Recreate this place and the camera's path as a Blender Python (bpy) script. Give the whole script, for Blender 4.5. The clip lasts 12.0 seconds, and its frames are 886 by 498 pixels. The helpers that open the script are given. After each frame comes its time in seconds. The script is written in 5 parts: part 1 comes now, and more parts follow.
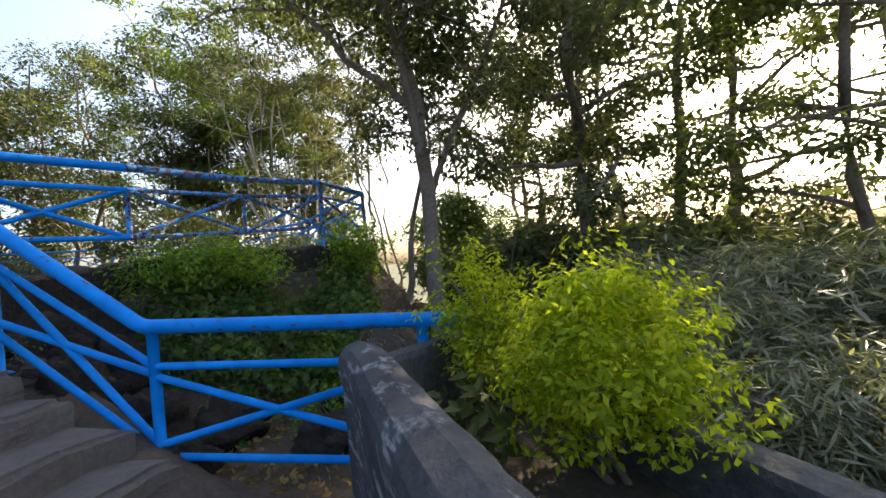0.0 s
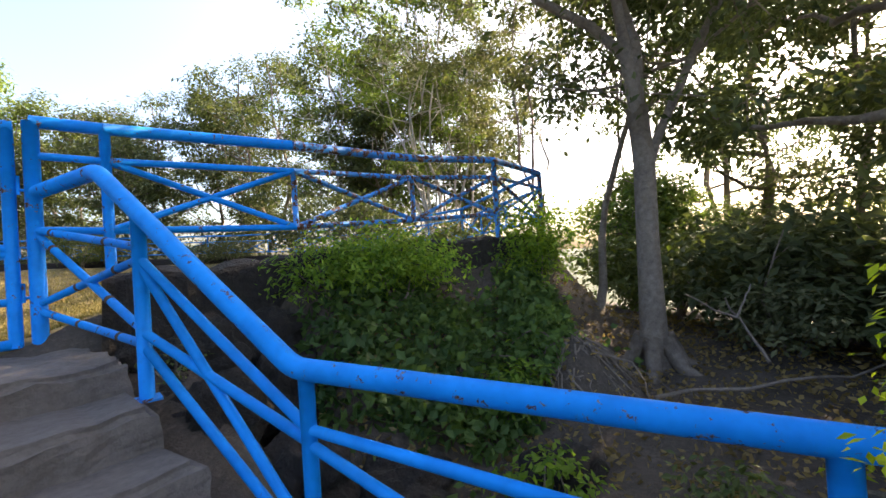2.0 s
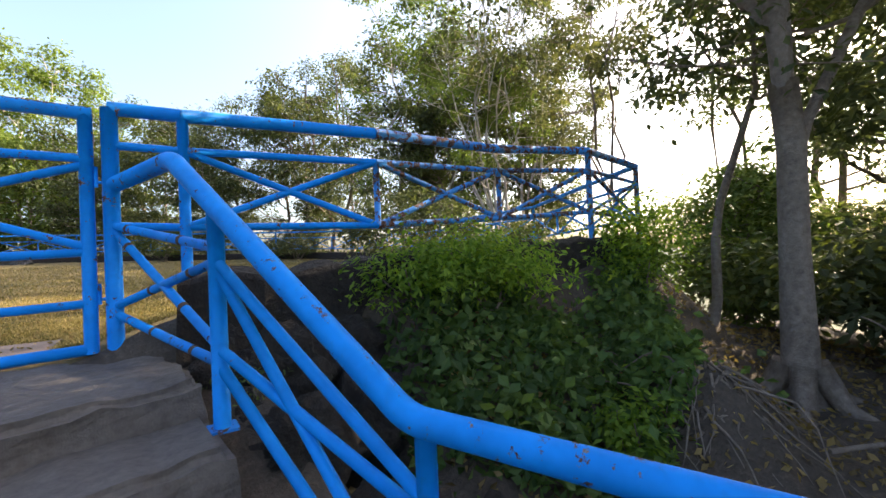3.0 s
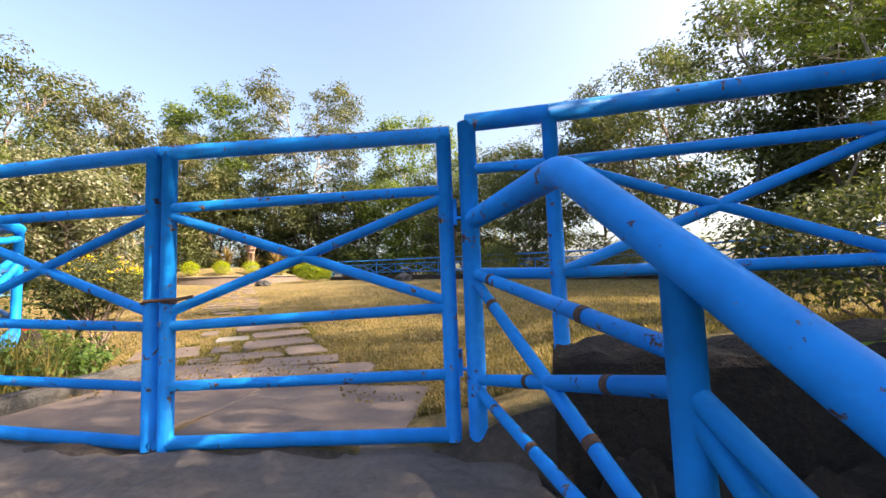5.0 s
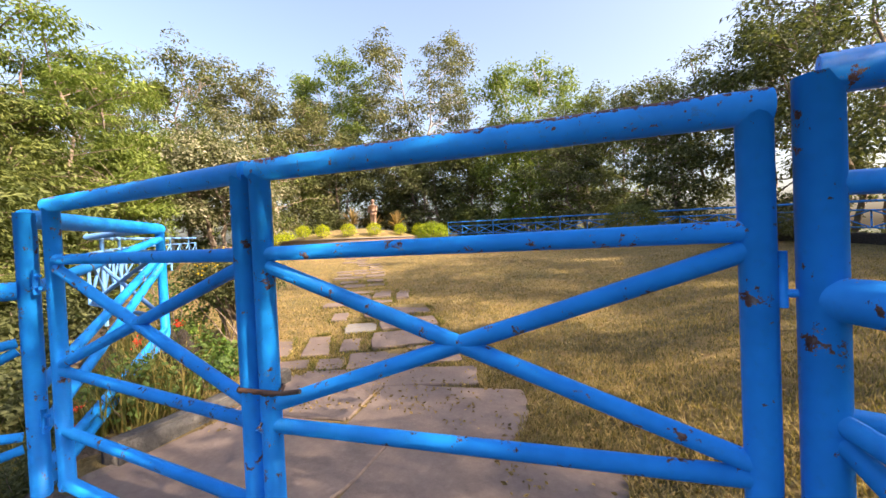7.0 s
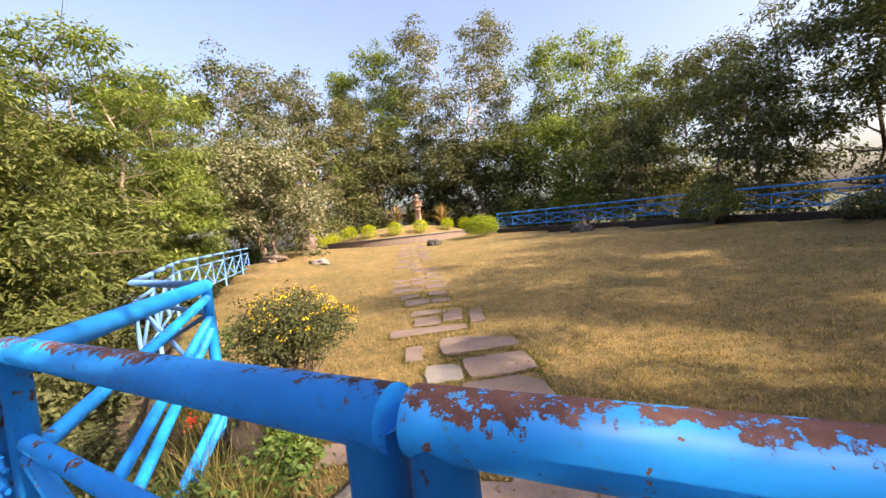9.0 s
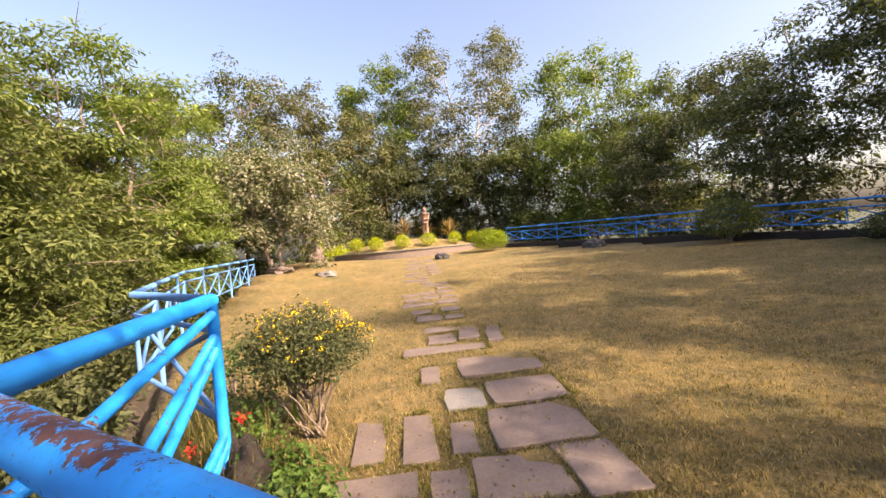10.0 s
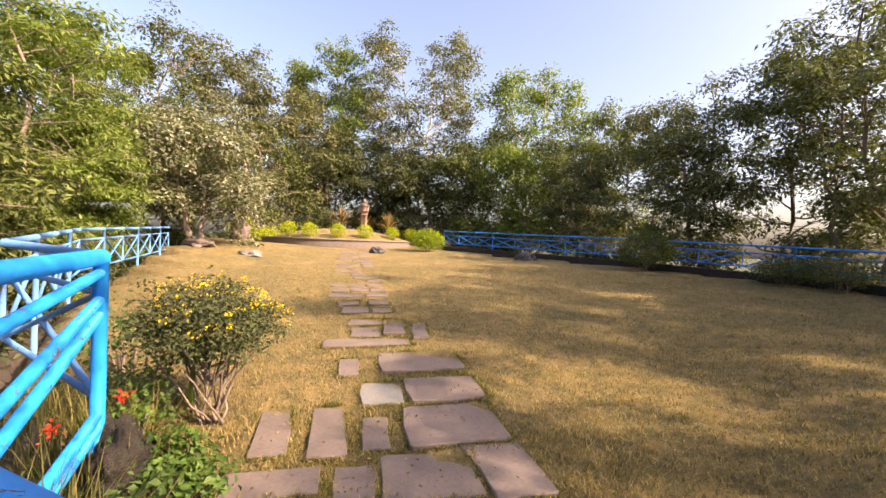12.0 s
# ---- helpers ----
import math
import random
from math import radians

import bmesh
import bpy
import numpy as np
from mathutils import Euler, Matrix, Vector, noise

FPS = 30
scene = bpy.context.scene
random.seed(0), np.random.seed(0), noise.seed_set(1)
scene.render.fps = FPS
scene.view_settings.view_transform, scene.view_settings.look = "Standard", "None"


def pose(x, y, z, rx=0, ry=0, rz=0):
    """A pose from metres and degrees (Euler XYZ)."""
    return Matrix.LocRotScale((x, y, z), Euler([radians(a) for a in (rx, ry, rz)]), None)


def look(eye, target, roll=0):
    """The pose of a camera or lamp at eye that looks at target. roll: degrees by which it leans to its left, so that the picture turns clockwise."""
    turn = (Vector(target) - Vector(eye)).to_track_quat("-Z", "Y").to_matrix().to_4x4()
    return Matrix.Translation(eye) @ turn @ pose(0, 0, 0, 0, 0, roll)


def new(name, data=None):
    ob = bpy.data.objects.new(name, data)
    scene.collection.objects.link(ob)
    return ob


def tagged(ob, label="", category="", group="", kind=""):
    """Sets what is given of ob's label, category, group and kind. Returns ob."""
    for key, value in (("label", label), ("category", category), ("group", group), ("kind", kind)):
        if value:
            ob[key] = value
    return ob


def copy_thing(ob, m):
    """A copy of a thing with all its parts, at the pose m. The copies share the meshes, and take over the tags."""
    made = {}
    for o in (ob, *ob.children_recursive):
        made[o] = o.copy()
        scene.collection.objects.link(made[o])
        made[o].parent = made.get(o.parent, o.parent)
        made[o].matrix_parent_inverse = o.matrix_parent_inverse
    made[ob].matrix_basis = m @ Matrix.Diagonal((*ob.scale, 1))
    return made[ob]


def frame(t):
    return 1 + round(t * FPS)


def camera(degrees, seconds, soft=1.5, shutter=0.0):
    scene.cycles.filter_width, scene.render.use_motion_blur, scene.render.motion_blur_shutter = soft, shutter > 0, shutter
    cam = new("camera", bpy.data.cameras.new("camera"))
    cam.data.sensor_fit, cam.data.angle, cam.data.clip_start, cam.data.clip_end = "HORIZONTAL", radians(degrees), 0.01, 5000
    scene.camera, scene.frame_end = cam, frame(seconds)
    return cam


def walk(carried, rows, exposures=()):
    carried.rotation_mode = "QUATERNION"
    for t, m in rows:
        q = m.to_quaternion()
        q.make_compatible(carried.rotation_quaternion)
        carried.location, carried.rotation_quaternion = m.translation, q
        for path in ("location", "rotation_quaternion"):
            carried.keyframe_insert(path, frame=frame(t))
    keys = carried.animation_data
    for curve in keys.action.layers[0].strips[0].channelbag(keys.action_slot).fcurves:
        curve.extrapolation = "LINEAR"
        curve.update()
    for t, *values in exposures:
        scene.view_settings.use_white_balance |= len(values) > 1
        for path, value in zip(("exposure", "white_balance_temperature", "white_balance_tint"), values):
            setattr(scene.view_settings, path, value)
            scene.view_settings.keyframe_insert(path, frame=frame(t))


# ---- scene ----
cam = camera(93.9, 12.0)

PATH = [
    (0, (-0.554, -4.882, 0.278), (1.21, -3.94, 0.316), -5.6),
    (0.5, (-0.344, -4.609, 0.306), (1.277, -3.439, 0.359), -5.2),
    (1, (-0.147, -4.293, 0.336), (1.465, -3.109, 0.377), -4.9),
    (1.5, (0.024, -4.003, 0.379), (1.532, -2.689, 0.414), -4.3),
    (2, (0.138, -3.698, 0.448), (1.485, -2.219, 0.475), -3.8),
    (2.5, (0.182, -3.459, 0.477), (1.52, -1.972, 0.507), -3.7),
    (3, (0.196, -3.111, 0.507), (1.341, -1.472, 0.541), -2.7),
    (3.2, (0.219, -2.95, 0.546), (1.214, -1.216, 0.581), -2.7),
    (4.8, (0.113, -1.966, 0.697), (0.043, 0.029, 0.831), -1.6),
    (5, (0.062, -1.881, 0.736), (-0.14, 0.102, 0.9), -2.1),
    (5.5, (-0.091, -1.66, 0.818), (-0.479, 0.298, 0.934), -2.1),
    (6, (-0.184, -1.483, 0.986), (-0.579, 0.477, 1.017), -2.7),
    (6.5, (-0.27, -1.256, 1.102), (-0.886, 0.646, 1.138), -2.7),
    (6.7, (-0.326, -1.182, 1.127), (-1.006, 0.699, 1.133), -2.6),
    (8.5, (-0.995, -0.54, 1.533), (-1.824, 1.277, 1.414), -3.5),
    (9, (-1.277, -0.363, 1.632), (-2.189, 1.415, 1.545), -6.1),
    (9.5, (-1.464, -0.208, 1.661), (-2.413, 1.552, 1.624), -6.7),
    (10, (-1.586, -0.165, 1.641), (-2.513, 1.607, 1.622), -5.3),
    (10.5, (-1.631, -0.095, 1.612), (-2.44, 1.734, 1.593), 0.9),
    (11, (-1.641, -0.062, 1.597), (-2.366, 1.801, 1.582), 2),
    (11.5, (-1.629, -0.062, 1.582), (-2.330, 1.811, 1.566), 2.2),
    (12, (-1.636, -0.062, 1.568), (-2.281, 1.831, 1.54), 2.2),
]
EXPOSURES = [(0, 1.72, 6600, 10), (0.5, 2.2, 6700, 11), (1.5, 2.16, 6700, 11), (2.5, 2.0, 6700, 11), (3.2, 1.88, 6650, 10), (4.8, 1.72, 6900, 13), (6.5, 1.68, 6950, 16), (8.5, 1.48, 7000, 20), (12, 1.54, 7400, 23)]
walk(cam, [(t, look(eye, target, roll)) for t, eye, target, roll in PATH], EXPOSURES)

# ---------------------------------------------------------------- light
SUN_AZ, SUN_EL = -6.0, 34.0          # degrees from +x, above the horizon
world = bpy.data.worlds.new("sky")
scene.world = world
world.use_nodes = True
wn = world.node_tree.nodes
sky = wn.new("ShaderNodeTexSky")
sky.sky_type = "NISHITA"
sky.sun_disc = False
sky.sun_elevation = radians(SUN_EL)
sky.sun_rotation = radians(90 - SUN_AZ)
sky.altitude, sky.air_density, sky.dust_density, sky.ozone_density = 300, 1.0, 6.0, 1.0
wn["Background"].inputs["Strength"].default_value = 0.15
world.node_tree.links.new(sky.outputs[0], wn["Background"].inputs["Color"])
sun = new("sun", bpy.data.lights.new("sun", "SUN"))
sun.data.energy, sun.data.angle, sun.data.color = 5.0, radians(0.55), (1.0, 0.83, 0.60)
sun.matrix_world = look((60 * math.cos(radians(SUN_AZ)), 60 * math.sin(radians(SUN_AZ)), 60 * math.tan(radians(SUN_EL))), (0, 0, 0))


# ---------------------------------------------------------------- materials
def nodes(name, rough=0.8, metal=0.0):
    m = bpy.data.materials.new(name)
    m.use_nodes = True
    nt = m.node_tree
    b = nt.nodes["Principled BSDF"]
    b.inputs["Roughness"].default_value, b.inputs["Metallic"].default_value = rough, metal
    return m, nt, b


def noise_tex(nt, scale, detail=4, rough=0.6, coord="Object"):
    tc = nt.nodes.new("ShaderNodeTexCoord")
    n = nt.nodes.new("ShaderNodeTexNoise")
    n.inputs["Scale"].default_value, n.inputs["Detail"].default_value, n.inputs["Roughness"].default_value = scale, detail, rough
    nt.links.new(tc.outputs[coord], n.inputs["Vector"])
    return n.outputs["Fac"]


def ramp(nt, fac, stops):
    r = nt.nodes.new("ShaderNodeValToRGB")
    while len(r.color_ramp.elements) < len(stops):
        r.color_ramp.elements.new(0.5)
    for e, (p, c) in zip(r.color_ramp.elements, stops):
        e.position, e.color = p, (*c, 1) if len(c) == 3 else c
    nt.links.new(fac, r.inputs["Fac"])
    return r.outputs["Color"]


def mix(nt, fac, a, b, mode="MIX"):
    x = nt.nodes.new("ShaderNodeMix")
    x.data_type, x.blend_type = "RGBA", mode
    for k, v in ((0, fac), (6, a), (7, b)):
        if isinstance(v, (int, float)):
            x.inputs[k].default_value = v
        elif isinstance(v, tuple):
            x.inputs[k].default_value = (*v, 1)
        else:
            nt.links.new(v, x.inputs[k])
    return x.outputs[2]


def bump(nt, b, height, strength=0.4, dist=0.02):
    n = nt.nodes.new("ShaderNodeBump")
    n.inputs["Strength"].default_value, n.inputs["Distance"].default_value = strength, dist
    nt.links.new(height, n.inputs["Height"])
    nt.links.new(n.outputs[0], b.inputs["Normal"])


def surface(name, stops_big, stops_fine, big, fine, rough=0.85, bumpy=0.4, dist=0.02, fine_mix=0.5):
    """A two-scale mottled surface with relief."""
    m, nt, b = nodes(name, rough)
    c1 = ramp(nt, noise_tex(nt, big, 5), stops_big)
    f = noise_tex(nt, fine, 6, 0.7)
    c2 = ramp(nt, f, stops_fine)
    nt.links.new(mix(nt, fine_mix, c1, c2), b.inputs["Base Color"])
    bump(nt, b, f, bumpy, dist)
    return m


def paint(name, wear, up=0.0, fade=0.0):
    """Blue gloss paint on steel pipe, chipped to rust and grey primer; up: more wear on upper sides."""
    m, nt, b = nodes(name, 0.5)
    b.inputs["Specular IOR Level"].default_value = 0.14
    tone = ramp(nt, noise_tex(nt, 7, 3), [(0.3, (0.001, 0.200, 0.64)), (0.7, (0.002, 0.268, 0.82))])
    dull = ramp(nt, noise_tex(nt, 23, 6, 0.75), [(0.0, (0.0, 0.0, 0.0)), (0.55, (0.0, 0.0, 0.0)), (0.72, (1.0, 1.0, 1.0))])
    dusty = mix(nt, 0.25, tone, (0.03, 0.13, 0.30))
    c = mix(nt, dull, tone, dusty)
    if fade:
        c = mix(nt, fade, c, (0.20, 0.27, 0.36))
    chip = noise_tex(nt, 17 if up else 16, 9, 0.72)
    geo = nt.nodes.new("ShaderNodeNewGeometry")
    sep = nt.nodes.new("ShaderNodeSeparateXYZ")
    nt.links.new(geo.outputs["Normal"], sep.inputs[0])
    ma = nt.nodes.new("ShaderNodeMath")
    ma.operation = "MULTIPLY_ADD"
    nt.links.new(sep.outputs["Z"], ma.inputs[0])
    ma.inputs[1].default_value = up
    nt.links.new(chip, ma.inputs[2])
    mask = ramp(nt, ma.outputs[0], [(0.0, (0, 0, 0)), (wear, (0, 0, 0)), (min(wear + 0.012, 0.999), (1, 1, 1))])
    rust = ramp(nt, noise_tex(nt, 40, 5), [(0.3, (0.045, 0.022, 0.016)), (0.5, (0.11, 0.06, 0.05)), (0.72, (0.22, 0.20, 0.20))])
    nt.links.new(mix(nt, mask, c, rust), b.inputs["Base Color"])
    r = mix(nt, mask, (0.46, 0.46, 0.46), (0.85, 0.85, 0.85))
    nt.links.new(r, b.inputs["Roughness"])
    bump(nt, b, chip, 0.22, 0.006)
    return m


def leafy(name, dark, mid, light, through_light=0.45, rough=0.6):
    """Foliage: each leaf a shade of its own, glossy above, letting light through."""
    m, nt, b = nodes(name, rough)
    b.inputs["Specular IOR Level"].default_value = 0.3
    geo = nt.nodes.new("ShaderNodeNewGeometry")
    c = ramp(nt, geo.outputs["Random Per Island"], [(0.0, dark), (0.5, mid), (1.0, light)])
    big = ramp(nt, noise_tex(nt, 0.7, 3), [(0.3, (0.72, 0.72, 0.72)), (0.7, (1.2, 1.15, 1.0))])
    c = mix(nt, 1.0, c, big, "MULTIPLY")
    nt.links.new(c, b.inputs["Base Color"])
    t = nt.nodes.new("ShaderNodeBsdfTranslucent")
    nt.links.new(mix(nt, 1.0, c, (1.5, 1.6, 0.8), "MULTIPLY"), t.inputs["Color"])
    s = nt.nodes.new("ShaderNodeMixShader")
    s.inputs[0].default_value = through_light
    nt.links.new(b.outputs[0], s.inputs[1])
    nt.links.new(t.outputs[0], s.inputs[2])
    nt.links.new(s.outputs[0], nt.nodes["Material Output"].inputs["Surface"])
    return m


def worn_top_paint(name):
    """Blue gloss paint worn through to plum-brown metal along the upper side, with flakes left over and chips below."""
    m, nt, b = nodes(name, 0.5)
    b.inputs["Specular IOR Level"].default_value = 0.2
    tone = ramp(nt, noise_tex(nt, 6, 4), [(0.3, (0.001, 0.20, 0.62)), (0.7, (0.002, 0.29, 0.84))])
    grime = ramp(nt, noise_tex(nt, 30, 7, 0.75), [(0.0, (0, 0, 0)), (0.56, (0, 0, 0)), (0.70, (0.7, 0.7, 0.7))])
    blue = mix(nt, grime, tone, (0.05, 0.13, 0.22))
    geo = nt.nodes.new("ShaderNodeNewGeometry")
    sep = nt.nodes.new("ShaderNodeSeparateXYZ")
    nt.links.new(geo.outputs["Normal"], sep.inputs[0])

    def add(x, k, y):
        q = nt.nodes.new("ShaderNodeMath")
        q.operation = "MULTIPLY_ADD"
        nt.links.new(x, q.inputs[0])
        q.inputs[1].default_value = k
        nt.links.new(y, q.inputs[2])
        return q.outputs[0]

    broad, flake = noise_tex(nt, 3.2, 3, 0.5), noise_tex(nt, 34, 8, 0.7)
    half = nt.nodes.new("ShaderNodeMath")
    half.operation = "MULTIPLY"
    half.inputs[1].default_value = 0.45
    nt.links.new(flake, half.inputs[0])
    scaled = half.outputs[0]
    height = add(sep.outputs["Z"], 0.24, add(broad, 0.42, scaled))
    bare = ramp(nt, height, [(0.0, (0, 0, 0)), (0.604, (0, 0, 0)), (0.611, (1, 1, 1))])
    spots = ramp(nt, noise_tex(nt, 52, 6, 0.68), [(0.0, (0, 0, 0)), (0.632, (0, 0, 0)), (0.644, (1, 1, 1))])
    left = ramp(nt, noise_tex(nt, 60, 5, 0.7), [(0.0, (1, 1, 1)), (0.57, (1, 1, 1)), (0.585, (0, 0, 0))])
    mask = mix(nt, 1.0, mix(nt, 1.0, bare, left, "MULTIPLY"), spots, "LIGHTEN")
    metal = ramp(nt, noise_tex(nt, 26, 6, 0.7), [(0.3, (0.060, 0.028, 0.028)), (0.55, (0.105, 0.052, 0.050)), (0.75, (0.17, 0.11, 0.11))])
    nt.links.new(mix(nt, mask, blue, metal), b.inputs["Base Color"])
    nt.links.new(mix(nt, mask, (0.45, 0.45, 0.45), (0.72, 0.72, 0.72)), b.inputs["Roughness"])
    bump(nt, b, mix(nt, mask, (1.0, 1.0, 1.0), (0.0, 0.0, 0.0)), 0.35, 0.002)
    return m


BLUE = paint("blue_paint", 0.66)
BLUE_WORN = paint("blue_paint_chipped", 0.60)
BLUE_TOP = worn_top_paint("blue_paint_worn_on_top")
BLUE_GREY = paint("blue_paint_weathered", 0.56, 0.0, 0.12)
BLUE_RUSTY = paint("blue_paint_rusting_grey", 0.50, 0.0, 0.22)
BLUE_FADED = paint("blue_paint_sun_bleached", 0.60, 0.0, 0.5)
RUST = surface("rusted_steel", [(0.3, (0.05, 0.025, 0.018)), (0.7, (0.12, 0.06, 0.04))], [(0.3, (0.03, 0.02, 0.018)), (0.7, (0.16, 0.09, 0.06))], 9, 60, 0.8)
CONCRETE = surface("old_concrete", [(0.3, (0.095, 0.078, 0.068)), (0.7, (0.175, 0.148, 0.130))], [(0.3, (0.070, 0.058, 0.050)), (0.7, (0.20, 0.168, 0.150))], 1.6, 24, 0.9, 0.7, 0.02)
STONE_DARK = surface("weathered_dark_stone", [(0.3, (0.035, 0.035, 0.04)), (0.65, (0.10, 0.10, 0.105))], [(0.35, (0.03, 0.03, 0.033)), (0.6, (0.11, 0.108, 0.105)), (0.8, (0.30, 0.29, 0.28))], 3, 22, 0.92, 0.9, 0.03)
ROCK = surface("dark_brown_rock", [(0.3, (0.018, 0.014, 0.012)), (0.7, (0.055, 0.041, 0.034))], [(0.3, (0.009, 0.008, 0.007)), (0.6, (0.045, 0.034, 0.028)), (0.78, (0.15, 0.12, 0.10))], 2.6, 19, 0.95, 1.0, 0.08)


def streaked_stone(name):
    """Dark weathered plaster with whitish runs and flaked patches."""
    m, nt, b = nodes(name, 0.9)
    base = ramp(nt, noise_tex(nt, 2.6, 5), [(0.3, (0.036, 0.037, 0.043)), (0.7, (0.098, 0.099, 0.106))])
    tc = nt.nodes.new("ShaderNodeTexCoord")
    mp = nt.nodes.new("ShaderNodeMapping")
    mp.inputs["Scale"].default_value = (2.2, 2.2, 11.0)
    nt.links.new(tc.outputs["Object"], mp.inputs["Vector"])
    n = nt.nodes.new("ShaderNodeTexNoise")
    n.inputs["Scale"].default_value, n.inputs["Detail"].default_value, n.inputs["Roughness"].default_value = 2.2, 8, 0.68
    nt.links.new(mp.outputs[0], n.inputs["Vector"])
    runs = ramp(nt, n.outputs["Fac"], [(0.0, (0, 0, 0)), (0.54, (0, 0, 0)), (0.62, (0.85, 0.85, 0.85))])
    c = mix(nt, runs, base, (0.36, 0.36, 0.37))
    grit = noise_tex(nt, 38, 7, 0.75)
    spots = ramp(nt, grit, [(0.3, (0.6, 0.6, 0.6)), (0.6, (1.05, 1.05, 1.05)), (0.8, (1.7, 1.7, 1.65))])
    nt.links.new(mix(nt, 1.0, c, spots, "MULTIPLY"), b.inputs["Base Color"])
    bump(nt, b, grit, 0.8, 0.02)
    return m


WALL_STONE = streaked_stone("streaked_dark_wall")
SLAB = surface("flagstone", [(0.28, (0.098, 0.074, 0.066)), (0.5, (0.150, 0.116, 0.103)), (0.72, (0.215, 0.168, 0.148))], [(0.3, (0.085, 0.066, 0.058)), (0.6, (0.17, 0.132, 0.116)), (0.8, (0.27, 0.225, 0.20))], 2.6, 26, 0.85, 0.5, 0.008)
SLAB_GREY = surface("grey_flagstone", [(0.3, (0.13, 0.125, 0.12)), (0.7, (0.22, 0.21, 0.20))], [(0.3, (0.10, 0.10, 0.10)), (0.7, (0.25, 0.24, 0.23))], 3.0, 30, 0.85, 0.4, 0.008)
SOIL = surface("soil_and_litter", [(0.3, (0.05, 0.038, 0.03)), (0.7, (0.12, 0.092, 0.07))], [(0.3, (0.034, 0.027, 0.022)), (0.55, (0.095, 0.073, 0.056)), (0.75, (0.21, 0.155, 0.11))], 1.5, 30, 0.95, 0.8, 0.04)
SCRUB = surface("distant_scrub", [(0.35, (0.022, 0.034, 0.014)), (0.6, (0.05, 0.06, 0.026)), (0.75, (0.11, 0.10, 0.05))], [(0.3, (0.018, 0.028, 0.012)), (0.7, (0.07, 0.08, 0.035))], 0.06, 0.5, 0.95, 0.6, 0.5)
BARK = surface("grey_brown_bark", [(0.3, (0.13, 0.095, 0.075)), (0.7, (0.27, 0.215, 0.175))], [(0.3, (0.07, 0.052, 0.042)), (0.7, (0.30, 0.245, 0.20))], 2.5, 20, 0.95, 0.8, 0.03)
BARK_PALE = surface("pale_bark", [(0.3, (0.30, 0.27, 0.23)), (0.7, (0.50, 0.46, 0.41))], [(0.3, (0.22, 0.19, 0.16)), (0.7, (0.55, 0.51, 0.46))], 2.5, 18, 0.9, 0.5, 0.02)
DRY = surface("dead_twigs", [(0.3, (0.22, 0.17, 0.13)), (0.7, (0.36, 0.29, 0.23))], [(0.3, (0.16, 0.12, 0.09)), (0.7, (0.38, 0.31, 0.25))], 4, 30, 0.95, 0.4)
LEAF_DARK = leafy("dark_leaves", (0.050, 0.064, 0.030), (0.078, 0.096, 0.044), (0.12, 0.136, 0.064), 0.36)
LEAF_MID = leafy("green_leaves", (0.055, 0.078, 0.022), (0.09, 0.118, 0.034), (0.14, 0.165, 0.05), 0.28)
LEAF_LIGHT = leafy("light_green_leaves", (0.080, 0.122, 0.026), (0.125, 0.178, 0.040), (0.190, 0.240, 0.066), 0.38)
LEAF_OLIVE = leafy("olive_leaves", (0.072, 0.084, 0.042), (0.112, 0.122, 0.062), (0.17, 0.17, 0.09), 0.30)
LEAF_SILVER = leafy("silvery_leaves", (0.055, 0.07, 0.03), (0.12, 0.135, 0.075), (0.32, 0.32, 0.27), 0.30)
LEAF_REED = leafy("long_grey_green_leaves", (0.10, 0.105, 0.065), (0.20, 0.205, 0.14), (0.40, 0.40, 0.31), 0.4, 0.35)
LEAF_LIME = leafy("lime_leaves", (0.19, 0.26, 0.012), (0.34, 0.41, 0.02), (0.55, 0.56, 0.045), 0.6)
LEAF_HERB = leafy("herb_leaves", (0.04, 0.085, 0.014), (0.065, 0.13, 0.022), (0.10, 0.18, 0.03), 0.3)
LEAF_FRESH = leafy("fresh_green_leaves", (0.09, 0.17, 0.022), (0.165, 0.265, 0.036), (0.26, 0.36, 0.055), 0.55)
LEAF_HEDGE = leafy("hedge_leaves", (0.12, 0.19, 0.012), (0.20, 0.28, 0.018), (0.32, 0.38, 0.03), 0.4)
LEAF_IVY = leafy("ivy_leaves", (0.046, 0.088, 0.028), (0.082, 0.145, 0.042), (0.13, 0.20, 0.055), 0.4)
LEAF_DRY = leafy("dry_leaves", (0.14, 0.10, 0.05), (0.24, 0.17, 0.08), (0.34, 0.25, 0.12), 0.35, 0.7)
PETAL_YELLOW = leafy("yellow_petals", (0.62, 0.42, 0.005), (0.75, 0.55, 0.01), (0.85, 0.68, 0.03), 0.3)
PETAL_RED = leafy("red_petals", (0.45, 0.03, 0.02), (0.65, 0.05, 0.03), (0.75, 0.12, 0.05), 0.3)
GRASS_BLADE = leafy("dry_grass_blades", (0.082, 0.080, 0.024), (0.212, 0.170, 0.076), (0.38, 0.295, 0.145), 0.35, 0.8)
GRASS_TALL = leafy("tall_grass_blades", (0.06, 0.08, 0.02), (0.13, 0.13, 0.04), (0.28, 0.23, 0.09), 0.4, 0.8)


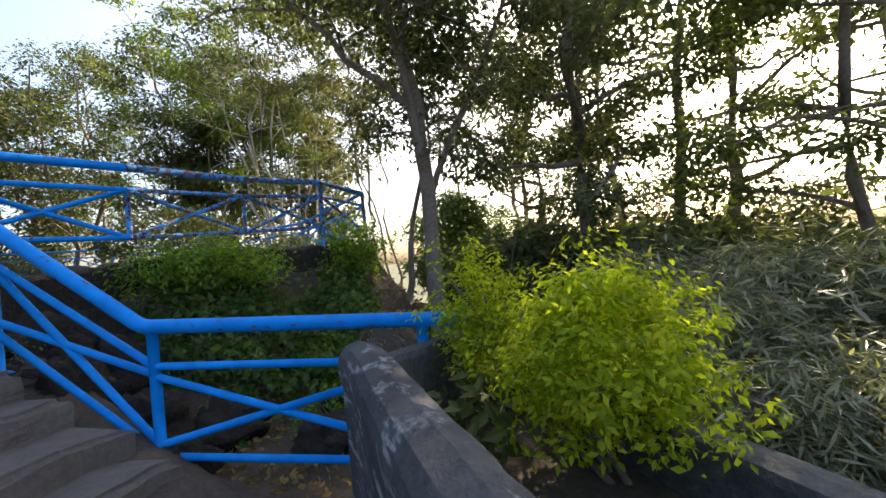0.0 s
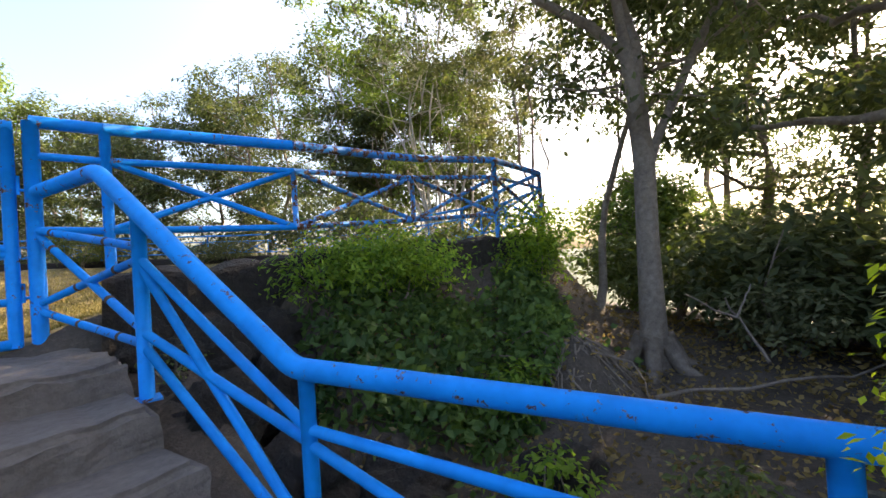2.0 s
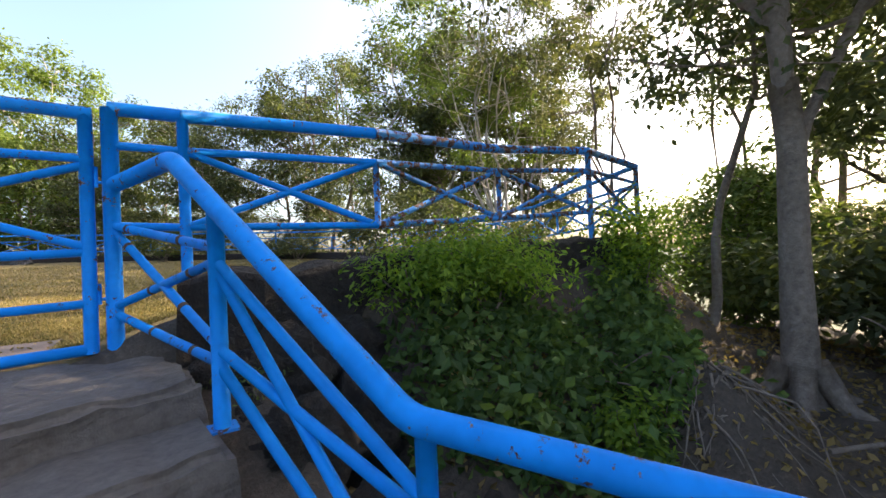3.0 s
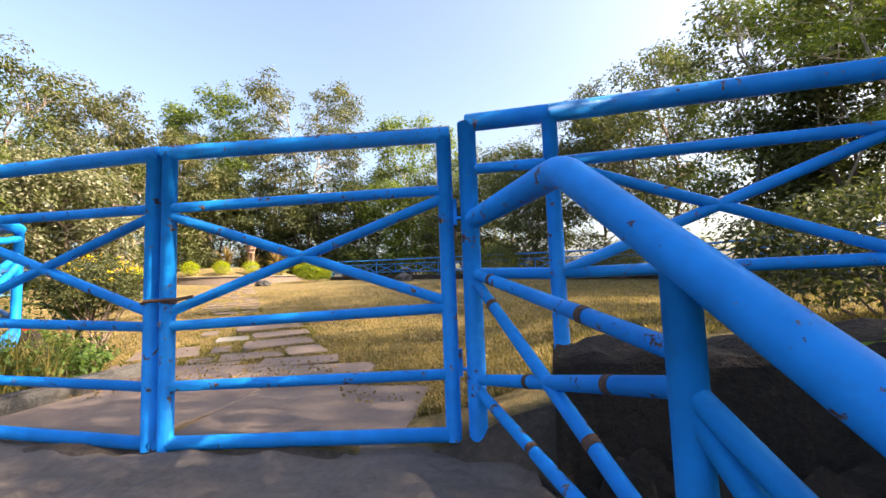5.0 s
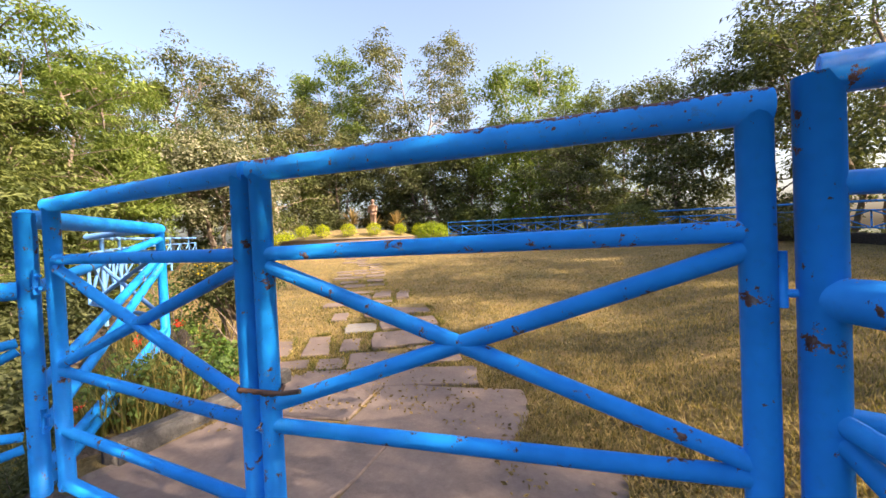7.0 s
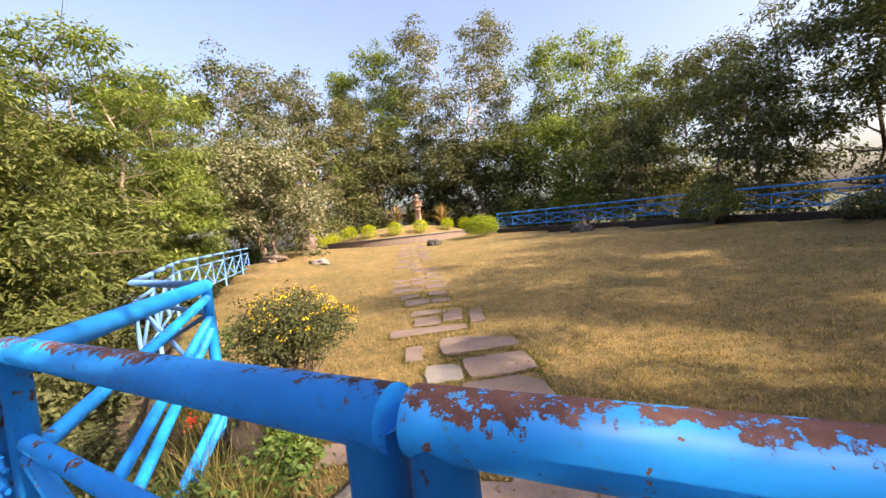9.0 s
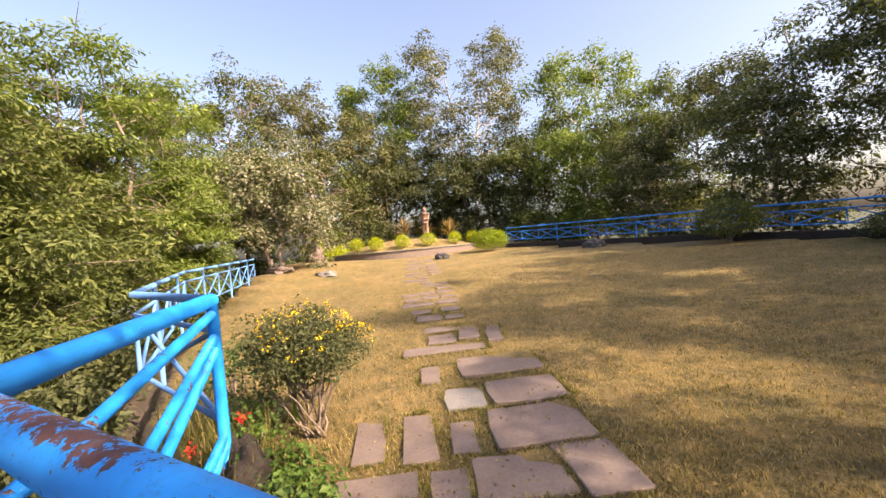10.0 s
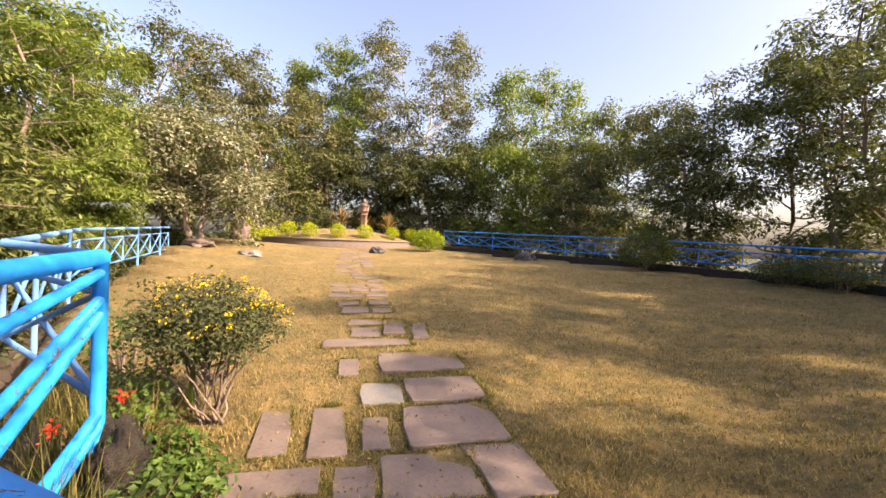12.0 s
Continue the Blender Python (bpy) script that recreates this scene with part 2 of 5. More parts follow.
def lawn_material():
    m, nt, b = nodes("dry_lawn", 0.95)
    patches = ramp(nt, noise_tex(nt, 0.55, 5, 0.65), [(0.30, (0.066, 0.072, 0.024)), (0.5, (0.165, 0.122, 0.046)), (0.68, (0.275, 0.20, 0.092))])
    fine = noise_tex(nt, 28, 8, 0.8)
    tufts = ramp(nt, fine, [(0.25, (0.055, 0.046, 0.016)), (0.5, (0.195, 0.146, 0.052)), (0.75, (0.38, 0.288, 0.138))])
    c = mix(nt, 0.5, patches, tufts)
    wear = ramp(nt, noise_tex(nt, 4.5, 6, 0.7), [(0.3, (0.48, 0.54, 0.48)), (0.5, (0.95, 0.95, 0.92)), (0.7, (1.5, 1.36, 1.2))])
    nt.links.new(mix(nt, 1.0, c, wear, "MULTIPLY"), b.inputs["Base Color"])
    bump(nt, b, fine, 0.9, 0.05)
    return m


LAWN = lawn_material()


# ---------------------------------------------------------------- building helpers
def thing(name, at, label, category, group="", kind=""):
    ob = new(name)
    ob.location = at
    ob.empty_display_size = 0.2
    return tagged(ob, label, category, group, kind)


def part(name, bm, material, parent, label=""):
    """One mesh object, given in world places, under a thing or one of its parts."""
    root = parent
    while root.parent:
        root = root.parent
    bm.transform(Matrix.Translation(-Vector(root.location)))
    me = bpy.data.meshes.new(name)
    bm.to_mesh(me)
    bm.free()
    me.materials.append(material)
    ob = new(name, me)
    ob.parent = parent
    return tagged(ob, label)


def solid(name, bm, material, label, category, kind="", group=""):
    """A one-mesh thing with its origin at the middle of its base."""
    lo = Vector([min(v.co[i] for v in bm.verts) for i in range(3)])
    hi = Vector([max(v.co[i] for v in bm.verts) for i in range(3)])
    at = Vector(((lo.x + hi.x) / 2, (lo.y + hi.y) / 2, lo.z))
    bm.transform(Matrix.Translation(-at))
    me = bpy.data.meshes.new(name)
    bm.to_mesh(me)
    bm.free()
    me.materials.append(material)
    ob = new(name, me)
    ob.location = at
    return tagged(ob, label, category, group, kind)


def tube(bm, pts, radii, seg=14, caps=True):
    """A pipe or limb along pts with mitred joints."""
    pts = [Vector(p) for p in pts]
    if isinstance(radii, (int, float)):
        radii = [radii] * len(pts)
    rings = []
    for i, p in enumerate(pts):
        a = (p - pts[i - 1]).normalized() if i else None
        b = (pts[i + 1] - p).normalized() if i < len(pts) - 1 else None
        d = ((a or b) + (b or a)).normalized()
        side = d.cross(Vector((0, 0, 1)))
        if side.length < 0.05:
            side = d.cross(Vector((1, 0, 0)))
        side.normalize()
        other = side.cross(d)
        stretch = 1.0
        if a and b:
            stretch = min(1 / max(0.35, math.sqrt(max(0.0, (1 + a.dot(b)) / 2))), 1.6)
            flat = (b - a)
        rings.append([])
        for k in range(seg):
            w = 2 * math.pi * k / seg
            o = (side * math.cos(w) + other * math.sin(w)) * radii[i]
            if a and b and flat.length > 0.05:
                f = flat.normalized()
                o += f * o.dot(f) * (stretch - 1)
            rings[-1].append(bm.verts.new(p + o))
    for r, s in zip(rings, rings[1:]):
        for k in range(seg):
            f = bm.faces.new((r[k], r[(k + 1) % seg], s[(k + 1) % seg], s[k]))
            f.smooth = True
    if caps:
        bm.faces.new(rings[0])
        bm.faces.new(rings[-1][::-1])
    return bm


def pipe(name, parent, pts, r, material=None, label="", seg=14):
    return part(name, tube(bmesh.new(), pts, r, seg), material or BLUE, parent, label)


def arc_bend(a, b, c, cut=0.09, steps=5):
    """Points that round the corner at b."""
    a, b, c = Vector(a), Vector(b), Vector(c)
    p, q = b + (a - b).normalized() * cut, b + (c - b).normalized() * cut
    return [p * (1 - t) ** 2 + b * 2 * t * (1 - t) + q * t ** 2 for t in [i / steps for i in range(steps + 1)]]


def block(bm, lo, hi, bevel=0.0):
    m = Matrix.Translation((Vector(lo) + Vector(hi)) / 2) @ Matrix.Diagonal((*(Vector(hi) - Vector(lo)), 1))
    made = bmesh.ops.create_cube(bm, size=1, matrix=m)["verts"]
    if bevel:
        bmesh.ops.bevel(bm, geom=list({e for v in made for e in v.link_edges}), offset=bevel, segments=2, affect="EDGES")
    return bm


def prism(bm, outline, z0, z1, bevel=0.0):
    """Upright prism over a plan outline; z1 may be a number or one height per corner."""
    n = len(outline)
    tops = [z1] * n if isinstance(z1, (int, float)) else z1
    lows = [z0] * n if isinstance(z0, (int, float)) else z0
    lo = [bm.verts.new((x, y, z)) for (x, y), z in zip(outline, lows)]
    hi = [bm.verts.new((x, y, z)) for (x, y), z in zip(outline, tops)]
    bm.faces.new(hi), bm.faces.new(lo[::-1])
    for i in range(n):
        bm.faces.new((lo[i], lo[(i + 1) % n], hi[(i + 1) % n], hi[i]))
    bmesh.ops.recalc_face_normals(bm, faces=bm.faces)
    if bevel:
        bmesh.ops.bevel(bm, geom=[e for e in bm.edges if all(v in hi for v in e.verts)], offset=bevel, segments=2, affect="EDGES")
    return bm


def roughen(bm, amount, scale=3.0, cuts=0):
    if cuts:
        bmesh.ops.subdivide_edges(bm, edges=bm.edges[:], cuts=cuts, use_grid_fill=True)
    for v in bm.verts:
        v.co += noise.noise_vector(v.co * scale) * amount
    for f in bm.faces:
        f.smooth = True
    return bm


def sheet(name, verts, faces, material, smooth=True):
    """A mesh from arrays of corners and faces (all of one size)."""
    me = bpy.data.meshes.new(name)
    faces = np.asarray(faces, dtype=np.int32)
    k = faces.shape[1]
    me.vertices.add(len(verts)), me.loops.add(faces.size), me.polygons.add(len(faces))
    me.vertices.foreach_set("co", np.asarray(verts, dtype=np.float32).ravel())
    me.loops.foreach_set("vertex_index", faces.ravel())
    me.polygons.foreach_set("loop_start", np.arange(len(faces), dtype=np.int32) * k)
    me.polygons.foreach_set("use_smooth", np.full(len(faces), smooth))
    me.update(calc_edges=True)
    me.materials.append(material)
    return me


def leaf_arrays(rng, centres, size, aspect=0.45, droop=0.3, outward=None):
    """Folded four-cornered leaves at the centres. outward: where given, leaves face up and out from their clump."""
    n = len(centres)
    if outward is None:
        d = rng.normal(size=(n, 3))
        d[:, 2] = d[:, 2] * 0.6 - droop
        s = np.cross(d, rng.normal(size=(n, 3)))
    else:
        out = outward / (np.linalg.norm(outward, axis=1)[:, None] + 1e-6)
        nrm = np.array([0, 0, 0.85]) + out * 0.55 + rng.normal(size=(n, 3)) * 0.42
        nrm /= np.linalg.norm(nrm, axis=1)[:, None]
        s = np.cross(nrm, rng.normal(size=(n, 3)) + out * 0.8)
        d = np.cross(s, nrm)
        d[:, 2] -= 0.25 * np.linalg.norm(d, axis=1)
    d /= np.linalg.norm(d, axis=1)[:, None] + 1e-9
    s -= d * np.sum(s * d, axis=1)[:, None]
    s /= np.linalg.norm(s, axis=1)[:, None] + 1e-9
    nrm = np.cross(d, s)
    ln = size * rng.uniform(0.65, 1.35, size=(n, 1))
    wd = ln * aspect
    c = np.asarray(centres)
    v = np.stack([c, c + d * ln * 0.5 + s * wd * 0.5 + nrm * wd * 0.15, c + d * ln, c + d * ln * 0.5 - s * wd * 0.5 + nrm * wd * 0.15], axis=1).reshape(-1, 3)
    return v, np.arange(4 * n).reshape(n, 4)


def leaves(name, rng, centres, size, material, parent, aspect=0.45, droop=0.3, label=""):
    """Many leaves as one part; centres: places, or places with their way out of the clump."""
    root = parent
    while root.parent:
        root = root.parent
    places, outward = centres if isinstance(centres, tuple) else (centres, None)
    v, f = leaf_arrays(rng, np.asarray(places), size, aspect, droop, outward)
    ob = new(name, sheet(name, v - np.array(root.location), f, material, False))
    ob.parent = parent
    return tagged(ob, label, kind="stuff")


def clumps(rng, tips, per, spread, flat=0.7):
    """Leaf places gathered in clumps about the tips, and their way out of the clump."""
    tips = np.asarray(tips)
    c = np.repeat(tips, per, axis=0)
    o = rng.normal(size=c.shape) * spread * np.repeat(rng.uniform(0.7, 1.25, (len(tips), 1)), per, axis=0)
    o[:, 2] *= flat
    return c + o, o

# ---------------------------------------------------------------- ground
EDGE = [(-3.02, 0.0), (-4.41, 1.65), (-6.6, 2.2), (-11.5, 5.6), (-17.5, 12.0), (-22, 18), (-25, 27), (-17, 33), (-8, 27), (-6.2, 22.0),
        (0.1, 19.0), (5.6, 14.6), (7.8, 9.0), (7.4, 3.4), (5.5, -0.17), (4.29, -0.27), (3.06, -0.09), (1.60, -0.31), (0.40, -0.13), (0.10, -0.02)]


def smooth(a, b, v):
    t = np.clip((v - a) / (b - a), 0, 1)
    return t * t * (3 - 2 * t)


def lawn_height(x, y):
    base = 0.056 * np.clip(y - 2.5, 0, 30) + 0.11 * np.clip(-x - 12.5, 0, 6) * smooth(2, 9, y) * (1 - 0.7 * smooth(15, 21, y))
    bank = 0.42 * smooth(-0.6, 1.5, x) * np.clip(1 - y / 12, 0, 1)
    return base + bank


def inside_distance(x, y):
    """Distance to the lawn's edge, positive inside."""
    best = np.full(x.shape, 1e9)
    odd = np.zeros(x.shape, bool)
    for (ax, ay), (bx, by) in zip(EDGE, EDGE[1:] + EDGE[:1]):
        dx, dy = bx - ax, by - ay
        t = np.clip(((x - ax) * dx + (y - ay) * dy) / (dx * dx + dy * dy), 0, 1)
        best = np.minimum(best, np.hypot(x - ax - t * dx, y - ay - t * dy))
        cross = ((ay > y) != (by > y)) & (x < (bx - ax) * (y - ay) / (by - ay + 1e-12) + ax)
        odd ^= cross
    return np.where(odd, best, -best)


def outside_height(x, y, d):
    """The hillside beyond the lawn: stairs hollow, gully, then a long fall."""
    far = np.clip(-d, 0, None)
    z = -0.55 - 0.16 * far - 0.02 * np.clip(far - 6, 0, 40)
    gully = -1.02 + 0.10 * np.clip(x - 3, 0, 4) - 0.16 * np.clip(-3.2 - y, 0, 8)
    near = smooth(-7, -4.5, y) * smooth(0.2, 1.2, x) * (1 - smooth(4.2, 8, x))
    z = z * (1 - near) + gully * near
    bank = 0.42 - 1.0 * far
    b = smooth(1.0, 1.7, x) * (1 - smooth(5.4, 6.2, x)) * (1 - smooth(0.6, 1.2, y))
    z = np.where(b > 0, z * (1 - b) + np.maximum(z, bank) * b, z)
    stairs = np.clip(-0.20 + 0.34 * (y + 0.75), -1.25, -0.12)
    s = smooth(-4.4, -3.2, x) * (1 - smooth(0.75, 1.15, x)) * smooth(-9, -6.5, y)
    z = z * (1 - s) + stairs * s
    z = z + 0.62 * np.exp(-((x - 3.45) ** 2 + (y + 1.66) ** 2) / 0.26)
    return np.maximum(z, -26)


def ground_height(x, y):
    x, y = np.asarray(x, float), np.asarray(y, float)
    d = inside_distance(x, y)
    k = smooth(-0.22, 0.0, d)
    return lawn_height(x, y) * k + outside_height(x, y, d) * (1 - k)


def ground_at(x, y):
    return float(ground_height(np.array([x]), np.array([y]))[0])


def axis(lo, hi, step, far):
    a = list(np.arange(lo, hi + 1e-6, step))
    s = step
    while a[-1] < far:
        s *= 1.22
        a.append(a[-1] + s)
    s = step
    while a[0] > -far:
        s *= 1.22
        a.insert(0, a[0] - s)
    return np.array(a)


gx, gy = axis(-9, 9, 0.12, 3000), axis(-6.5, 12, 0.12, 3000)
GX, GY = np.meshgrid(gx, gy)
GZ = ground_height(GX.ravel(), GY.ravel()).reshape(GX.shape)
inner = inside_distance(GX.ravel(), GY.ravel()).reshape(GX.shape)
rough_z = np.array([noise.noise(Vector((x * 1.7, y * 1.7, 0))) + 0.5 * noise.noise(Vector((x * 5, y * 5, 3))) for x, y in zip(GX.ravel(), GY.ravel())]).reshape(GX.shape)
GZ += rough_z * np.where(inner > 0.1, 0.012, 0.07)
ids = np.arange(GX.size).reshape(GX.shape)
quads = np.stack([ids[:-1, :-1], ids[:-1, 1:], ids[1:, 1:], ids[1:, :-1]], axis=-1).reshape(-1, 4)
me = sheet("ground", np.stack([GX, GY, GZ], axis=-1).reshape(-1, 3), quads, LAWN)
me.materials.append(SOIL)
me.materials.append(SCRUB)
mid = np.array([inner.ravel()[q].mean() for q in quads])
me.polygons.foreach_set("material_index", np.where(mid < -9, 2, np.where(mid < 0.05, 1, 0)).astype(np.int32))
tagged(new("ground", me), "dry yellowed lawn on a hilltop with soil slopes around", "ground", kind="structure")


# ---------------------------------------------------------------- stairs, landing and walls
STEPS = [((0.37, -0.93), (-3.3, -2.0), 0.0), ((0.43, -1.40), (-3.4, -2.35), -0.16), ((0.54, -1.75), (-3.5, -2.6), -0.33),
         ((0.67, -2.12), (-3.6, -2.75), -0.50), ((0.73, -2.47), (-3.7, -3.05), -0.67), ((0.77, -2.85), (-3.8, -3.4), -0.85)]
stairs = thing("stairs", (-1.4, -2.0, -1.3), "worn grey concrete steps climbing to the gate", "stairs", kind="structure")
back = [(0.16, 0.35), (-3.0, 0.35)]
prev = back
for (rp, lp, z) in STEPS:
    bm = prism(bmesh.new(), [rp, prev[0], prev[1], lp], -1.5, z)
    nose = [e for e in bm.edges if all(v.co.z > z - 0.01 for v in e.verts) and all((v.co.xy - Vector(rp)).length < 0.01 or (v.co.xy - Vector(lp)).length < 0.01 for v in e.verts)]
    flank = [e for e in bm.edges if all(v.co.z > z - 0.01 for v in e.verts) and all((v.co.xy - Vector(rp)).length < 0.01 or (v.co.xy - Vector(prev[0])).length < 0.01 for v in e.verts)]
    bmesh.ops.bevel(bm, geom=nose + flank, offset=0.035, segments=3, affect="EDGES")
    bmesh.ops.subdivide_edges(bm, edges=[e for e in bm.edges if e.calc_length() > 1.0], cuts=40, use_grid_fill=True)
    for v in bm.verts:
        v.co += noise.noise_vector(v.co * 4) * 0.030 + noise.noise_vector(v.co * 13) * 0.018
    part("step", bm, CONCRETE, stairs)
    prev = (Vector(rp) + (Vector(prev[0]) - Vector(rp)) * 0.12, Vector(lp))
bm = prism(bmesh.new(), [(0.80, -3.0), (0.74, -2.5), (-3.8, -2.9), (-4.4, -9), (-0.6, -9), (-0.3, -5.3), (0.72, -3.75)], -1.6, -1.04)
solid("pavement", bm, CONCRETE, "worn concrete foot of the stairs", "pavement", "structure")

# rough stone kerb under the upper fence
FEN = [(0.06, -0.02), (0.37, -0.095), (1.60, -0.26), (3.06, -0.04), (4.29, -0.22), (5.43, -0.13), (7.3, 3.4), (7.7, 9.0), (5.55, 14.5), (0.1, 18.8), (-6.3, 21.8), (-9.6, 23.4)]


def flat_profile(low, top):
    return ((1.1, low), (1.05, (low + top) / 2), (1, top - 0.03), (0.85, top), (0, top + 0.01), (-0.85, top), (-1, top - 0.03), (-1.05, (low + top) / 2), (-1.1, low))


def round_profile(low, top):
    """A wall with an overhanging round coping."""
    half = ((0.86, low), (0.86, top - 0.17), (0.98, top - 0.15), (1.0, top - 0.10), (0.90, top - 0.05), (0.62, top - 0.015))
    return half + ((0.0, top + 0.005),) + tuple((-w, z) for w, z in half[::-1])


def wall_run(name, pts, z0, z1, width, material, label, amount=0.03, step=0.25, rounded=False):
    """A rough low wall along a plan line; z1 one height per point."""
    bm = bmesh.new()
    rows = []
    for i, (a, b) in enumerate(zip(pts, pts[1:])):
        a, b = Vector(a), Vector(b)
        n = max(2, int((b - a).length / step))
        side = Vector((-(b - a).y, (b - a).x)).normalized() * width / 2
        for k in range(n + (i == len(pts) - 2)):
            t = k / n
            p, top, low = a.lerp(b, t), z1[i] * (1 - t) + z1[i + 1] * t, z0[i] * (1 - t) + z0[i + 1] * t
            ring = []
            for w, zz in round_profile(low, top) if rounded else flat_profile(low, top):
                q = Vector((p.x + side.x * w, p.y + side.y * w, zz))
                ring.append(bm.verts.new(q + noise.noise_vector(q * 3.1) * amount + noise.noise_vector(q * 11) * amount * 0.5))
            rows.append(ring)
    for r, s in zip(rows, rows[1:]):
        for k in range(len(r) - 1):
            bm.faces.new((r[k], s[k], s[k + 1], r[k + 1]))
    bm.faces.new(rows[0]), bm.faces.new(rows[-1][::-1])
    bmesh.ops.recalc_face_normals(bm, faces=bm.faces)
    return solid(name, bm, material, label, "wall", "structure")


def off(p, dx, dy):
    return (p[0] + dx, p[1] + dy)


wall_run("wall_fence_kerb", [(0.30, -0.10), (1.60, -0.26), (3.06, -0.04), (4.29, -0.22), (5.45, -0.13)], [-1.4, -1.5, -1.6, -1.6, -1.8], [0.44, 0.52, 0.60, 0.62, 0.62], 0.34, ROCK, "rough dark stone retaining kerb under the blue fence", 0.06, 0.06)
wall_run("wall_fence_kerb_far", [FEN[5], FEN[6], FEN[7], FEN[8], FEN[9], FEN[10], FEN[11]], [0.0] * 7, [0.62, 0.62, 0.66, 0.93, 1.12, 1.30, 1.38], 0.30, ROCK, "low dark stone kerb under the far blue fence", 0.02)
wall_run("wall_low", [(0.965, -3.57), (0.86, -3.71), (-0.03, -4.66), (-1.0, -5.7)], [-1.4] * 4, [-0.075, -0.075, -0.075, -0.09], 0.20, WALL_STONE, "low grey weathered stone wall with a rounded coping", 0.009, 0.06, True)
wall_run("wall_planter", [(2.1, -3.85), (1.36, -4.62), (0.84, -5.26), (0.0, -6.4)], [-1.7] * 4, [-0.42, -0.42, -0.42, -0.5], 0.16, STONE_DARK, "low concrete planter wall behind the shrubs", 0.012, 0.1)
wall_run("wall_planter_end", [(1.0, -3.62), (1.55, -3.64), (2.1, -3.85)], [-1.7] * 3, [-0.18, -0.20, -0.42], 0.14, STONE_DARK, "short dark stone end wall of the planter", 0.02, 0.1)
solid("planter_soil", prism(bmesh.new(), [(1.0, -3.7), (2.1, -3.9), (1.0, -5.2), (0.1, -6.4), (-0.8, -5.8)], -1.7, -0.62), SOIL, "dark soil bed between two low walls", "soil bed", "structure")


# ---------------------------------------------------------------- blue steel: gate, railing and fences
def gate_leaf(x0, y0, x1, y1, label):
    """One leaf between its hinge side (x0, y0) and its lock side (x1, y1)."""
    leaf = thing("gate_leaf", (x0, y0, 0.04), label, "gate", "gate leaves")
    at = lambda t, z: (x0 + (x1 - x0) * t, y0 + (y1 - y0) * t, z)
    pipe("stile", leaf, [at(0, 0.045), at(0, 1.425)], 0.035, BLUE_WORN)
    pipe("stile", leaf, [at(1, -0.005), at(1, 1.425)], 0.035, BLUE_WORN)
    pipe("top_rail", leaf, [at(-0.022, 1.428), at(1.022, 1.436)], 0.0372, BLUE_TOP, "blue top rail worn to brown metal", 20)
    for za, zb in ((1.165, 1.155), (0.625, 0.575), (0.33, 0.29)):
        pipe("rail", leaf, [at(0, za), at(1, zb)], 0.0245, BLUE_WORN)
    pipe("bottom_rail", leaf, [at(-0.02, 0.07), at(1.02, 0.025)], 0.032, BLUE)
    pipe("brace", leaf, [at(0.0, 1.13), at(1, 0.64)], 0.0242, BLUE_WORN)
    pipe("brace", leaf, [at(0.0, 0.65), at(1, 1.12)], 0.0238, BLUE_WORN)
    return leaf


right_leaf = gate_leaf(-0.11, 0.0, -1.487, 0.0, "closed blue steel pipe gate leaf with crossed braces")
left_leaf = gate_leaf(-2.90, 0.10, -1.572, 0.0, "closed blue pipe gate leaf chained at its edge")


def gate_post(x, y, top, label):
    p = thing("gate_post", (x, y, -0.05), label, "gate post", "gate posts")
    pipe("post", p, [(x, y, -0.22), (x, y, top)], 0.043, BLUE_WORN)
    return p


post_r = gate_post(0.0, 0.0, 1.475, "thick blue steel gate post with scuffed paint")
post_l = gate_post(-3.06, 0.07, 1.40, "thick blue steel gate post beside the flower bed")
for z in (1.06, 0.38):
    for px, ex, post in ((0.0, -0.11, post_r), (-3.06, -2.95, post_l)):
        y = 0.0 if px == 0 else 0.065
        h = tube(bmesh.new(), [(ex + (0.04 if px == 0 else -0.04), y, z - 0.06), (ex + (0.04 if px == 0 else -0.04), y, z + 0.06)], 0.012, 10)
        tube(h, [(ex, y, z - 0.03), (px, y, z - 0.03)], 0.009, 8)
        tube(h, [(ex, y, z + 0.03), (ex + (0.05 if px == 0 else -0.05), y, z + 0.03)], 0.009, 8)
        part("hinge", h, BLUE_WORN, post, "small blue pin hinge")


